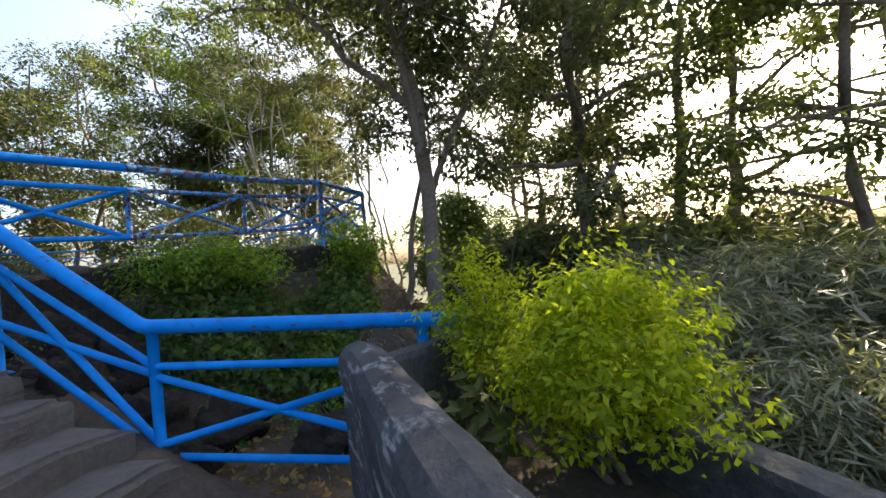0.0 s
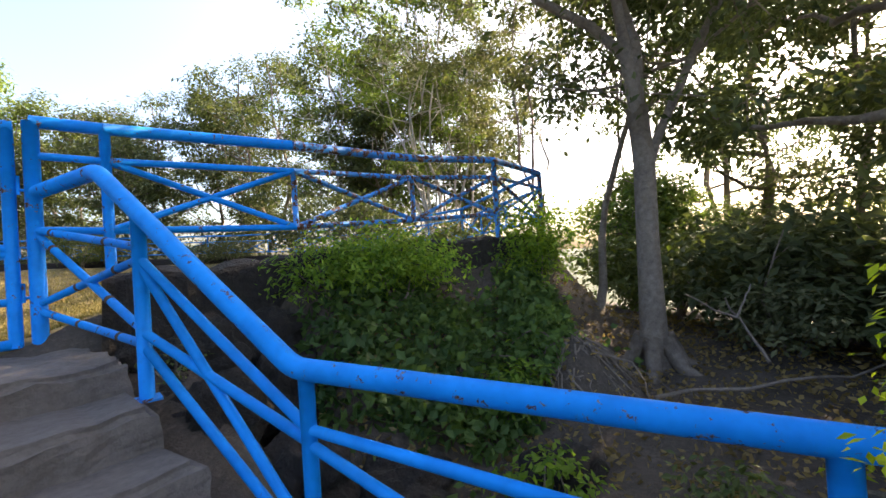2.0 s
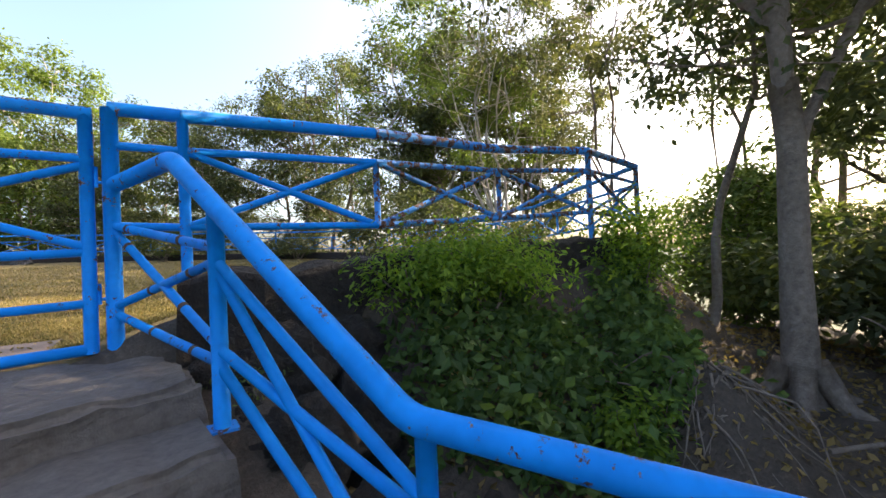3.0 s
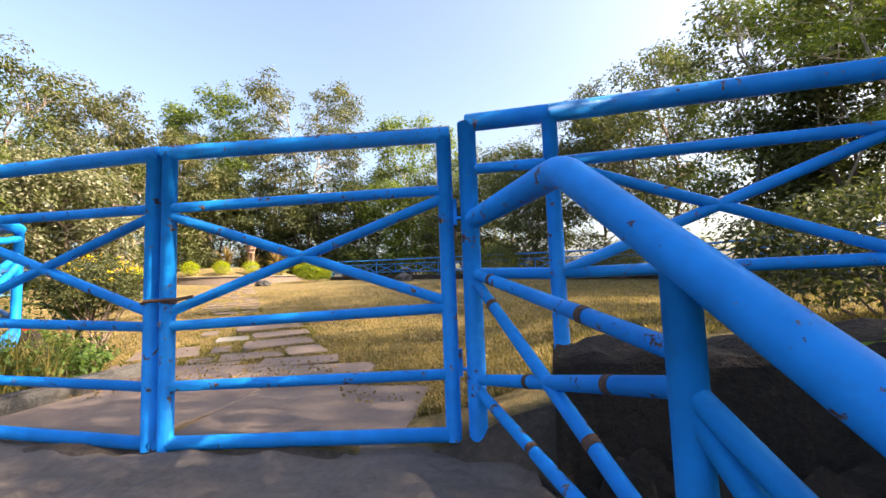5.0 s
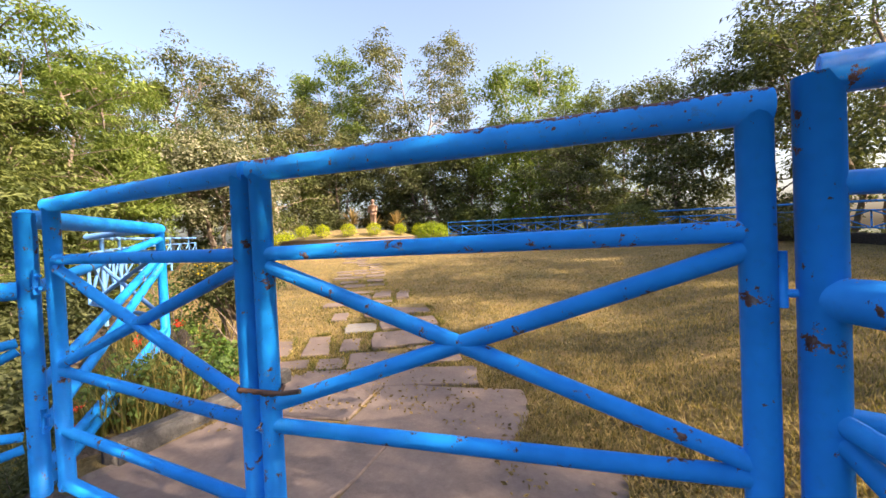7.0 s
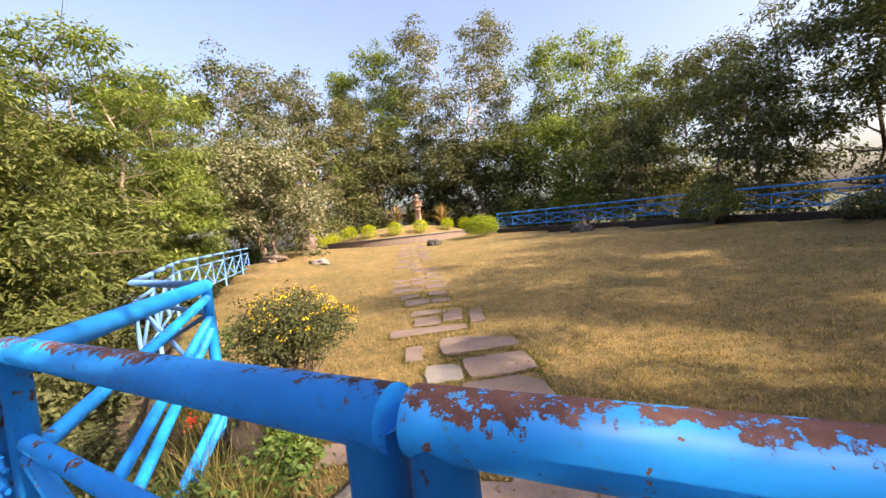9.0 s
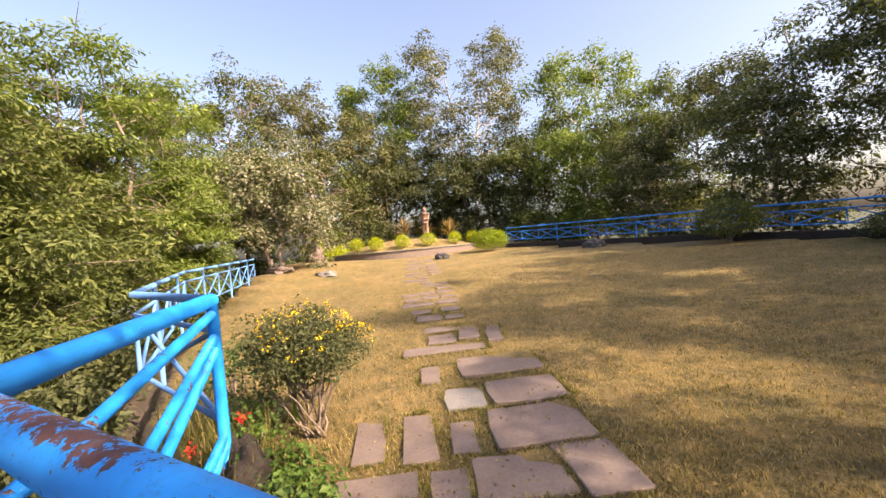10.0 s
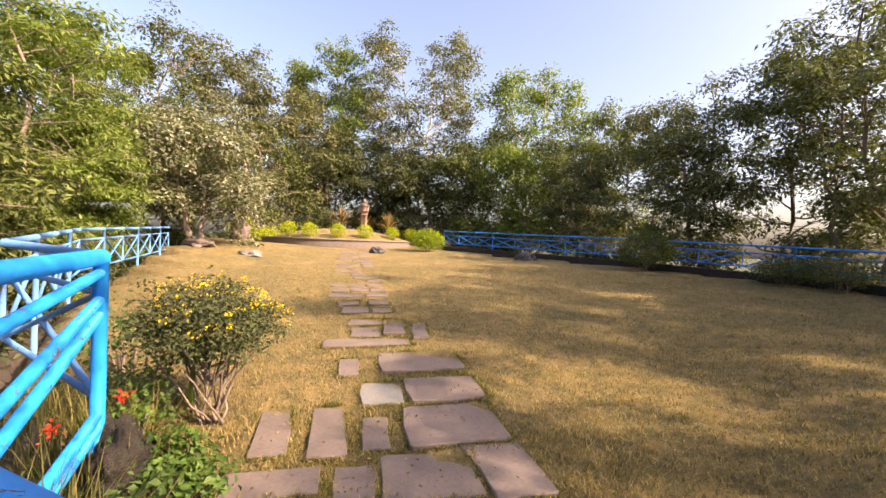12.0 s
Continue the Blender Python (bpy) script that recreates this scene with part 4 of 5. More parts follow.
tree_at(-22.25, 25.5, 7.2, crown=(1.4, 1.4), stems=1, trunk_r=0.11, crown_from=0.6, boughs=9, twigs=3, leaf=0.18, lobe=0.7, cover=0.8, foliage=LEAF_MID, bark=BARK_PALE, seed=191,
        label="slim pale-trunked tree beside the raised bed")
tree_at(5.3, -0.95, 5.4, crown=(1.3, 1.2), stems=1, trunk_r=0.06, crown_from=0.45, boughs=8, twigs=4, leaf=0.1, lobe=0.45, cover=0.5, foliage=LEAF_DARK, seed=192, lean=(0.7, -0.6),
        label="thin leaning dark-stemmed tree beyond the fence corner")

# ---------------------------------------------------------------- undergrowth
def cloned(src, places):
    for x, y, s in places:
        copy_thing(src, Matrix.Translation((x, y, ground_at(x, y) - 0.05)) @ Matrix.Rotation(x * 7 + y * 3, 4, "Z") @ Matrix.Scale(s, 4))


bush_dark = shrub("bush", g(6.2, -2.4), (0.95, 0.95), 1.5, 2300, 0.14, LEAF_DARK, "dark leafy bush in the undergrowth", 5, group="undergrowth", category="bush", hollow=0.3)
bush_mid = shrub("bush", g(8.0, -4.0), (1.1, 1.1), 1.7, 2300, 0.14, LEAF_MID, "green leafy bush in the undergrowth", 6, group="undergrowth", category="bush", hollow=0.3)
bush_dry = shrub("bush", g(7.2, -5.4), (1.0, 1.0), 1.4, 2000, 0.13, LEAF_OLIVE, "olive half-dry bush in the undergrowth", 7, group="undergrowth", category="bush", hollow=0.3)
cloned(bush_dark, [(5.6, 16.4, 1.5), (6.6, 18.4, 1.7), (4.9, 15.7, 1.0), (6.0, -4.4, 1.1), (8.6, -2.6, 1.3), (9.8, -3.8, 1.4), (6.8, -3.3, 1.2), (7.6, -4.9, 1.4), (8.0, -6.0, 1.5), (10.6, 0.6, 1.4), (12.4, -6.4, 1.8), (10.2, -7.4, 1.6), (5.0, -6.6, 1.1),
                   (-1.0, 22.2, 1.2), (2.0, 20.0, 1.1), (4.8, 17.6, 1.2), (7.4, 15.6, 1.2), (-4.2, 23.6, 1.2), (-7.6, 26.2, 1.5), (-10.4, 28.4, 1.6), (-13.6, 31.0, 1.8), (-18.2, 30.0, 1.8), (-21.0, 26.0, 1.7),
                   (-23.4, 20.0, 1.6), (-21.6, 15.8, 1.5), (-19.6, 12.6, 1.1), (-15.4, 7.8, 1.0), (-9.8, 2.2, 0.9), (-17.4, 9.8, 1.0), (-7.6, 0.9, 0.8), (-24.8, 16.8, 1.8), (9.0, 11.0, 1.3), (9.6, 7.0, 1.2), (8.6, 13.4, 1.3), (7.6, 17.2, 1.4), (5.9, 18.6, 1.3), (10.4, 15.2, 1.5)])
cloned(bush_mid, [(7.3, -1.2, 0.95), (6.2, -6.0, 1.0), (9.6, -0.6, 1.2), (11.6, -4.4, 1.5), (8.4, -8.6, 1.5), (13.6, -1.4, 1.6), (15.0, -7.0, 2.0), (3.8, -8.0, 1.0), (0.6, 21.6, 1.0), (6.4, 17.0, 1.1),
                  (-9.0, 27.2, 1.3), (-24.2, 22.6, 1.6), (-20.6, 12.0, 1.2), (-16.6, 7.6, 1.0), (-12.4, 3.8, 0.9), (-9.2, 1.0, 0.9), (-6.4, 0.3, 0.7), (8.8, 9.0, 1.1)])
cloned(bush_dry, [(5.6, -2.9, 0.6), (9.0, -6.4, 1.3), (10.6, -5.4, 1.5), (7.4, -3.0, 0.9), (14.6, -3.2, 1.8), (-14.0, 5.6, 0.8), (-18.6, 10.6, 0.9), (-11.2, 2.6, 0.8)])
reed = shrub("long_leaved_bush", g(3.3, -5.1), (0.75, 0.75), 1.15, 5200, 0.16, LEAF_REED, "bush of long narrow glossy grey-green leaves", 8, group="long-leaved bushes", category="bush", aspect=0.13, hollow=0.2, droop=0.2)
cloned(reed, [(4.0, -5.7, 1.2), (2.9, -6.2, 1.0), (4.7, -4.6, 1.1), (3.6, -4.2, 0.7), (5.2, -5.8, 1.3), (2.5, -5.4, 0.8), (2.2, -6.6, 0.9), (3.4, -6.8, 1.2), (4.4, -6.6, 1.4)])

cloned(bush_dark, [(-8.2, 2.0, 0.8), (-10.6, 3.4, 0.9), (-12.8, 5.0, 1.0), (-14.6, 7.0, 1.0), (-16.4, 8.8, 1.1), (-18.4, 11.0, 1.2), (-11.0, 0.4, 1.2), (-13.0, 2.6, 1.3), (-4.9, 0.2, 0.42), (-5.8, 0.9, 0.5), (-4.3, -0.5, 0.4), (-4.4, 0.7, 0.36), (-5.1, 1.35, 0.42), (-3.75, 0.95, 0.24), (-3.95, 0.75, 0.28), (-4.6, 0.45, 0.36), (-4.75, 1.1, 0.34), (-3.5, 0.25, 0.2), (-4.3, 1.35, 0.26), (-6.6, 1.5, 0.5), (-3.65, 0.45, 0.22)])

# lime-green shrubs in the planter and plants on the bank
shrub("lime_shrub", (1.14, -4.62, -0.60), (0.36, 0.37), 0.76, 10500, 0.036, LEAF_LIME, "bright lime-green leafy shrub growing in the planter", 12, group="lime shrubs", hollow=0.55, clumped=24, ragged=0.20, spread=0.042)
shrub("lime_shrub", (1.62, -3.93, -0.60), (0.23, 0.23), 0.87, 5200, 0.034, LEAF_LIME, "smaller lime-green shrub beside the rail's end", 13, group="lime shrubs", hollow=0.45, clumped=22, ragged=0.28, spread=0.038)
shrub("weed", (0.95, -4.15, -0.60), (0.16, 0.16), 0.4, 160, 0.09, LEAF_MID, "broad-leaved green weed in the planter", 14, category="weed", clumped=8)
shrub("weed", (1.45, -4.75, -0.60), (0.2, 0.2), 0.3, 160, 0.09, LEAF_MID, "broad-leaved green weed in the planter", 15, category="weed", clumped=8)
shrub("shrub", (2.35, -0.56, 0.06), (0.62, 0.38), 0.62, 4600, 0.058, LEAF_FRESH, "green shrub spilling over the stone kerb", 16, group="kerb shrubs", hollow=0.45, ragged=0.36, aspect=0.4)
shrub("shrub", (1.78, -0.50, 0.15), (0.46, 0.26), 0.46, 2600, 0.055, LEAF_FRESH, "green shrub hanging over the stone kerb beside the railing", 26, group="kerb shrubs", hollow=0.4, ragged=0.34, aspect=0.38)
shrub("shrub", (4.55, -0.55, -0.2), (0.62, 0.5), 1.2, 4600, 0.06, LEAF_FRESH, "bushy green shrub at the corner of the fence", 17, group="kerb shrubs", hollow=0.3, ragged=0.3)
shrub("hedge", (3.0, 1.45, 0.34), (1.0, 0.55), 1.0, 6500, 0.055, LEAF_DARK, "clipped dark green hedge inside the fence", 18, category="hedge", hollow=0.75, ragged=0.03)
shrub("bush", (5.1, 1.6, 0.38), (0.5, 0.4), 0.6, 1500, 0.06, LEAF_MID, "low green bush inside the fence", 19, category="bush")

rng = np.random.default_rng(21)
bx, bf = rng.uniform(1.35, 4.5, 12000), rng.uniform(0.05, 1.75, 12000)
by = np.interp(bx, [0.4, 1.60, 3.06, 4.29, 5.45], [-0.15, -0.31, -0.10, -0.27, -0.17]) - bf
keep = (bf > 0.25 + 0.35 * smooth(2.7, 3.1, bx) * (1 - smooth(3.6, 3.9, bx))) & (bf < 0.75 + 0.9 * np.sin((bx - 1.2) * 0.95)) | (rng.uniform(size=bx.size) < 0.03)
bx, by = bx[keep], by[keep]
ivy = thing("ivy", (2.6, -1.0, -0.8), "dark ivy and climbers covering the bank below the fence", "ivy", kind="stuff")
leaves("foliage", rng, np.stack([bx, by, ground_height(bx, by) + rng.gamma(1.6, 0.055, bx.size) + 0.10 * np.clip(np.sin(bx * 5.1 + 1.0) * np.cos(by * 6.3) + 0.4 * np.sin(bx * 13), 0, 2)], axis=1), 0.085, LEAF_IVY, ivy, 0.7, 0.5)
shrub("weed", (2.75, -1.55, ground_at(2.75, -1.55)), (0.3, 0.22), 0.42, 700, 0.06, LEAF_FRESH, "light green weed among the ivy", 22, category="weed")
shrub("weed", (2.05, -2.3, ground_at(2.05, -2.3)), (0.3, 0.25), 0.3, 400, 0.06, LEAF_FRESH, "light green weed on the gully floor", 23, category="weed")
shrub("weed", (2.6, -3.0, ground_at(2.6, -3.0)), (0.3, 0.25), 0.25, 300, 0.06, LEAF_MID, "green weed on the gully floor", 24, category="weed")
shrub("weed", (0.55, -0.75, -0.2), (0.12, 0.12), 0.2, 120, 0.035, LEAF_MID, "small weed beside the steps", 25, category="weed")


def boulder(name, at, size, material, label, seed, group=""):
    rng2 = np.random.default_rng(seed)
    bm = bmesh.new()
    bmesh.ops.create_icosphere(bm, subdivisions=4, radius=0.5)
    o = Vector(rng2.uniform(-9, 9, 3))
    for v in bm.verts:
        p = v.co.normalized()
        v.co = p * (0.5 + 0.22 * noise.noise(p * 1.7 + o) + 0.14 * noise.noise(p * 4.0 + o) + 0.07 * noise.noise(p * 9 + o) + 0.03 * noise.noise(p * 21 + o))
        v.co = Vector((v.co.x * size[0], v.co.y * size[1], v.co.z * size[2])) + Vector(at)
    for f in bm.faces:
        f.smooth = True
    return solid(name, bm, material, label, "rock", group=group)


for i, (x, y, z, sx, sy, sz) in enumerate([(0.85, -0.52, -0.22, 0.6, 0.42, 0.62), (1.25, -0.75, -0.45, 0.55, 0.5, 0.6), (0.52, -0.42, -0.12, 0.4, 0.36, 0.5), (1.3, -0.45, -0.1, 0.5, 0.36, 0.45), (0.62, -0.75, -0.3, 0.32, 0.3, 0.3), (0.75, -1.05, -0.42, 0.45, 0.5, 0.5), (1.0, -1.5, -0.75, 0.5, 0.6, 0.5), (1.5, -1.6, -0.95, 0.7, 0.6, 0.4),
                                           (1.7, -2.6, -1.0, 0.5, 0.5, 0.35), (2.4, -2.2, -1.0, 0.5, 0.4, 0.35), (0.9, -2.05, -0.92, 0.4, 0.5, 0.4)]):
    boulder("rock", (x, y, z), (sx, sy, sz), ROCK, "dark rough rock below the railing", 40 + i, "rocks of the gully")
rng = np.random.default_rng(56)
roots = thing("tree_roots", (4.0, -2.0, -0.9), "tangle of bared hanging roots on the mound", "roots", kind="stuff")
bm = bmesh.new()
for _ in range(110):
    w, q = rng.uniform(2.2, 5.9), rng.uniform(0.05, 0.45)
    px, py = 3.45 + q * math.cos(w), -1.66 + q * math.sin(w)
    ex, ey = px + 0.25 * math.cos(w) + rng.normal() * 0.16, py + 0.25 * math.sin(w) + rng.normal() * 0.16
    pts, rr = limb(rng, (px, py, ground_at(px, py) + 0.03), (ex, ey, ground_at(ex, ey) - 0.01), rng.uniform(0.004, 0.012), 0.002, 0.22, 6)
    tube(bm, pts, rr, 6, False)
tagged(part("root_tangle", bm, BARK, roots), kind="stuff")
br = thing("fallen_branch", (3.9, -2.6, -0.85), "grey bare fallen branch in the gully", "branch")
bm = bmesh.new()
for a, b, r in (((3.5, -2.35, -0.78), (5.2, -3.6, -0.70), 0.017), ((4.3, -2.95, -0.6), (4.6, -2.6, -0.12), 0.014), ((4.5, -2.7, -0.28), (4.85, -2.75, -0.02), 0.011), ((4.5, -2.7, -0.28), (4.2, -2.4, -0.05), 0.011)):
    pts, rr = limb(rng, a, b, r, r * 0.5, 0.08, 7)
    tube(bm, pts, rr, 8)
part("branch", bm, BARK, br)

# leaf litter on the gully floor and the bank
rng = np.random.default_rng(57)
lx, ly = rng.uniform(1.0, 8.0, 9000), rng.uniform(-5.2, -0.6, 9000)
litter = thing("leaf_litter", (3, -3, -1), "brown fallen leaves on the soil", "leaf litter", kind="stuff")
leaves("litter", rng, np.stack([lx, ly, ground_height(lx, ly) + rng.uniform(0.0, 0.05, lx.size)], axis=1), 0.06, LEAF_DRY, litter, 0.6, 0.0)


# ---------------------------------------------------------------- flagstone path
def slab_mesh(w, l, seed):
    """A worn flagstone with uneven rounded corners."""
    r2 = np.random.default_rng(seed)
    bm = bmesh.new()
    corners = [(-w / 2, -l / 2), (0, -l / 2), (w / 2, -l / 2), (w / 2, 0), (w / 2, l / 2), (0, l / 2), (-w / 2, l / 2), (-w / 2, 0)]
    j = min(w, l) * 0.035
    prism(bm, [(x + r2.normal() * j, y + r2.normal() * j) for x, y in corners], -0.08, 0.0)
    up = [e for e in bm.edges if abs(e.verts[0].co.x - e.verts[1].co.x) < 1e-6 and abs(e.verts[0].co.y - e.verts[1].co.y) < 1e-6]
    bmesh.ops.bevel(bm, geom=[e for i, e in enumerate(up)], offset=j * 0.8, segments=2, affect="EDGES")
    top = [e for e in bm.edges if e.verts[0].co.z > -0.001 and e.verts[1].co.z > -0.001]
    bmesh.ops.bevel(bm, geom=top, offset=0.008, segments=1, affect="EDGES")
    me2 = bpy.data.meshes.new("flagstone")
    bm.to_mesh(me2)
    bm.free()
    return me2


path = thing("path", (-3.0, 3.0, 0.0), "path of worn pinkish flagstones set in the lawn", "path", kind="structure")
SLABS = [(-2.56, 2.54, 0.66, 0.56, 31), (-2.08, 2.82, 0.42, 0.66, 32), (-2.97, 2.27, 0.26, 0.40, 30), (-3.43, 2.05, 0.60, 0.31, 32), (-2.63, 3.29, 0.80, 0.72, 33), (-3.16, 2.90, 0.22, 0.55, 29),
         (-3.54, 2.80, 0.26, 0.85, 33), (-3.93, 2.62, 0.27, 0.80, 36), (-3.46, 3.60, 0.40, 0.55, 28), (-2.92, 3.95, 0.74, 0.62, 35), (-3.48, 4.62, 0.98, 0.74, 32), (-4.15, 4.10, 0.22, 0.60, 31),
         (-4.43, 5.03, 1.18, 0.36, 30), (-4.71, 5.50, 0.46, 0.60, 30)]
MORE = [(-4.47, 5.95, 0.32, 1.0, 27), (-4.02, 5.95, 0.22, 1.1, 24), (-4.98, 6.05, 0.60, 0.44, 30), (-5.66, 6.78, 0.47, 0.62, 31), (-5.20, 6.95, 0.36, 0.45, 28), (-6.13, 7.28, 0.42, 0.5, 32), (-5.60, 7.58, 0.40, 0.52, 28)]
rng = np.random.default_rng(290)
for k in range(19):
    py = 8.15 + 0.62 * k
    px = -6.10 - 0.617 * (py - 7.7)
    for o, w in ((-0.46, 0.42), (0.0, 0.40), (0.45, 0.42)) if k % 3 else ((-0.3, 0.75), (0.42, 0.5)):
        if rng.uniform() < 0.82:
            MORE.append((px + o * 0.85 + rng.normal() * 0.03, py + o * 0.52 + rng.normal() * 0.04, w * rng.uniform(0.8, 1.05), rng.uniform(0.36, 0.56), 31 + rng.normal() * 3))
APRON = [(-0.98, 0.62, 1.27, 0.98, 0), (-2.28, 0.60, 1.30, 1.0, 0), (-1.52, 1.56, 1.10, 0.86, 8), (-2.55, 1.54, 0.92, 0.80, 10), (-1.85, 2.18, 0.8, 0.5, 16), (-2.72, 2.02, 0.6, 0.24, 22)]
for i, (x, y, w, l, a) in enumerate(SLABS + MORE + APRON):
    ob = new("flagstone", slab_mesh(w, l, 300 + i))
    ob.data.materials.append(SLAB_GREY if i == 8 else SLAB)
    ob.parent = path
    ob.location = Vector((x, y, ground_at(x, y) + (0.018 if i < len(SLABS) + 7 or i >= len(SLABS) + len(MORE) else 0.022) + 0.003 * math.sin(i * 2.3))) - Vector(path.location)
    ob.rotation_euler = (0.0, 0.0, radians(a))


# ---------------------------------------------------------------- raised bed with the statue
STAGE = (-17.3, 24.4, 4.9)
z_low, z_top = 0.98, 1.52
stage = thing("raised_bed", (STAGE[0], STAGE[1], z_low), "round raised bed edged with brown stone panels", "raised bed", kind="structure")
def mound(x, y):
    q = min(1.0, math.hypot(x - STAGE[0], y - STAGE[1]) / (STAGE[2] - 0.05))
    return z_top - 0.02 + 0.8 * (1 - q * q)


bm = bmesh.new()
rows = []
for i in range(13):
    q = (STAGE[2] - 0.06) * i / 12
    rows.append([bm.verts.new((STAGE[0] + q * math.cos(w), STAGE[1] + q * math.sin(w), mound(STAGE[0] + q, STAGE[1]))) for w in [2 * math.pi * k / 48 for k in range(48)]])
rows.append([bm.verts.new((v.co.x, v.co.y, z_low)) for v in rows[-1]])
for r, s in zip(rows, rows[1:]):
    for k in range(48):
        bm.faces.new((r[k], s[k], s[(k + 1) % 48], r[(k + 1) % 48]))
bmesh.ops.remove_doubles(bm, verts=bm.verts, dist=0.001)
bmesh.ops.recalc_face_normals(bm, faces=bm.faces)
part("bed_fill", bm, LAWN, stage)
panel = bpy.data.meshes.new("panel")
bm = bmesh.new()
block(bm, (-0.22, -0.05, 0), (0.22, 0.05, z_top - z_low), 0.012)
bm.to_mesh(panel), bm.free()
panel.materials.append(SLAB)
for k in range(76):
    w = 2 * math.pi * k / 76
    ob = new("panel", panel)
    ob.parent = stage
    ob.location = (math.cos(w) * STAGE[2], math.sin(w) * STAGE[2], 0)
    ob.rotation_euler = (0, 0, w + math.pi / 2)
coping = bpy.data.meshes.new("coping")
bm = bmesh.new()
block(bm, (-0.45, -0.13, 0), (0.45, 0.11, 0.06), 0.012)
bm.to_mesh(coping), bm.free()
coping.materials.append(SLAB_GREY)
for k in range(38):
    w = 2 * math.pi * k / 38
    ob = new("coping", coping)
    ob.parent = stage
    ob.location = (math.cos(w) * STAGE[2], math.sin(w) * STAGE[2], z_top - z_low + 0.002)
    ob.rotation_euler = (0, 0, w + math.pi / 2)


def statue(at):
    """A standing draped figure as plain masses, one mesh, on a low plinth of its own."""
    bm = bmesh.new()
    p = Vector(at)
    for a, b, r0, r1 in (((-0.12, 0, 0), (-0.10, 0, 1.0), 0.10, 0.14), ((0.12, 0, 0), (0.10, 0, 1.0), 0.10, 0.14), ((0, 0, 0.9), (0, 0, 1.55), 0.24, 0.27), ((0, 0, 1.5), (0, 0, 1.68), 0.25, 0.09),
                         ((0, 0, 1.62), (0, 0, 1.76), 0.075, 0.07), ((-0.28, 0.0, 1.52), (-0.36, -0.06, 1.05), 0.085, 0.07), ((0.28, 0.0, 1.52), (0.34, -0.14, 1.10), 0.085, 0.07), ((0.34, -0.14, 1.12), (0.10, -0.28, 1.18), 0.07, 0.055)):
        tube(bm, [p + Vector(a), (p + (Vector(a) + Vector(b)) / 2), p + Vector(b)], [r0, (r0 + r1) / 2 * 1.03, r1], 14)
    made = bmesh.ops.create_icosphere(bm, subdivisions=3, radius=0.135, matrix=Matrix.Translation(p + Vector((0, 0, 1.88))) @ Matrix.Diagonal((0.88, 1, 1.15, 1)))
    for f in bm.faces:
        f.smooth = True
    return solid("statue", bm, STATUE, "bronze-brown standing statue on a low plinth", "statue")


STATUE = surface("brown_bronze", [(0.3, (0.16, 0.09, 0.06)), (0.7, (0.27, 0.17, 0.12))], [(0.3, (0.12, 0.07, 0.05)), (0.7, (0.33, 0.22, 0.16))], 3, 14, 0.55, 0.3)
sx, sy = -16.25, 25.5
solid("plinth", block(bmesh.new(), (sx - 0.35, sy - 0.35, mound(sx, sy) - 0.05), (sx + 0.35, sy + 0.35, mound(sx, sy) + 0.2), 0.02), SLAB_GREY, "low square grey stone plinth", "plinth")
statue((sx, sy, mound(sx, sy) + 0.2))

ball = shrub("clipped_bush", (-16.71, 20.09, mound(-16.71, 20.09)), (0.42, 0.42), 0.80, 1700, 0.065, LEAF_LIME, "round clipped lime-yellow bush on the raised bed", 70, group="clipped bushes", hollow=0.8, ragged=0.04, clumped=6)
for x, y, s in ((-15.15, 20.62, 1), (-13.94, 21.63, 1), (-13.05, 23.49, 0.95), (-13.01, 26.25, 1.1), (-18.21, 20.15, 1.05)):
    copy_thing(ball, Matrix.Translation((x, y, mound(x, y))) @ Matrix.Rotation(x * 5, 4, "Z") @ Matrix.Scale(s, 4))
shrub("clipped_hedge", (-10.0, 21.6, 1.05), (0.98, 0.75), 1.2, 6500, 0.07, LEAF_HEDGE, "clipped lime-green hedge at the foot of the raised bed", 72, category="hedge", hollow=0.8, ragged=0.03, clumped=6)
for i, (x, y, rx, h) in enumerate([(-20.6, 20.9, 0.9, 0.9), (-22.0, 20.2, 0.8, 1.5), (-21.4, 22.0, 0.9, 1.0), (-22.9, 21.4, 0.9, 1.8)]):
    shrub("lime_hedge", (x, y, ground_at(x, y)), (rx, 0.6), h, 1300, 0.09, LEAF_LIME, "loose lime-yellow hedge beside the raised bed", 74 + i, group="lime hedges", category="hedge", hollow=0.6, clumped=8)


def spiky(at, size, seed, label):
    r2 = np.random.default_rng(seed)
    t = thing("spiky_plant", at, label, "plant", "spiky plants")
    bm = bmesh.new()
    for _ in range(70):
        w, e = r2.uniform(0, 6.28), r2.uniform(0.0, 1.45)
        d = Vector((math.cos(w) * math.cos(e), math.sin(w) * math.cos(e), math.sin(e)))
        s = d.cross(Vector((0, 0, 1))).normalized() * 0.03 * size
        p = Vector(at) + Vector((0, 0, 0.35 * size))
        a = [bm.verts.new(v) for v in (p - s * 0.5, p + s * 0.5, p + d * size * 0.55 + s, p + d * size * 0.55 - s)]
        tip = bm.verts.new(p + d * size - Vector((0, 0, 0.12 * size)))
        bm.faces.new(a), bm.faces.new((a[3], a[2], tip))
    tagged(part("foliage", bm, LEAF_DRY, t), kind="stuff")
    part("stem", tube(bmesh.new(), [Vector(at), Vector(at) + Vector((0, 0, 0.4 * size))], 0.06 * size, 8), BARK, t)


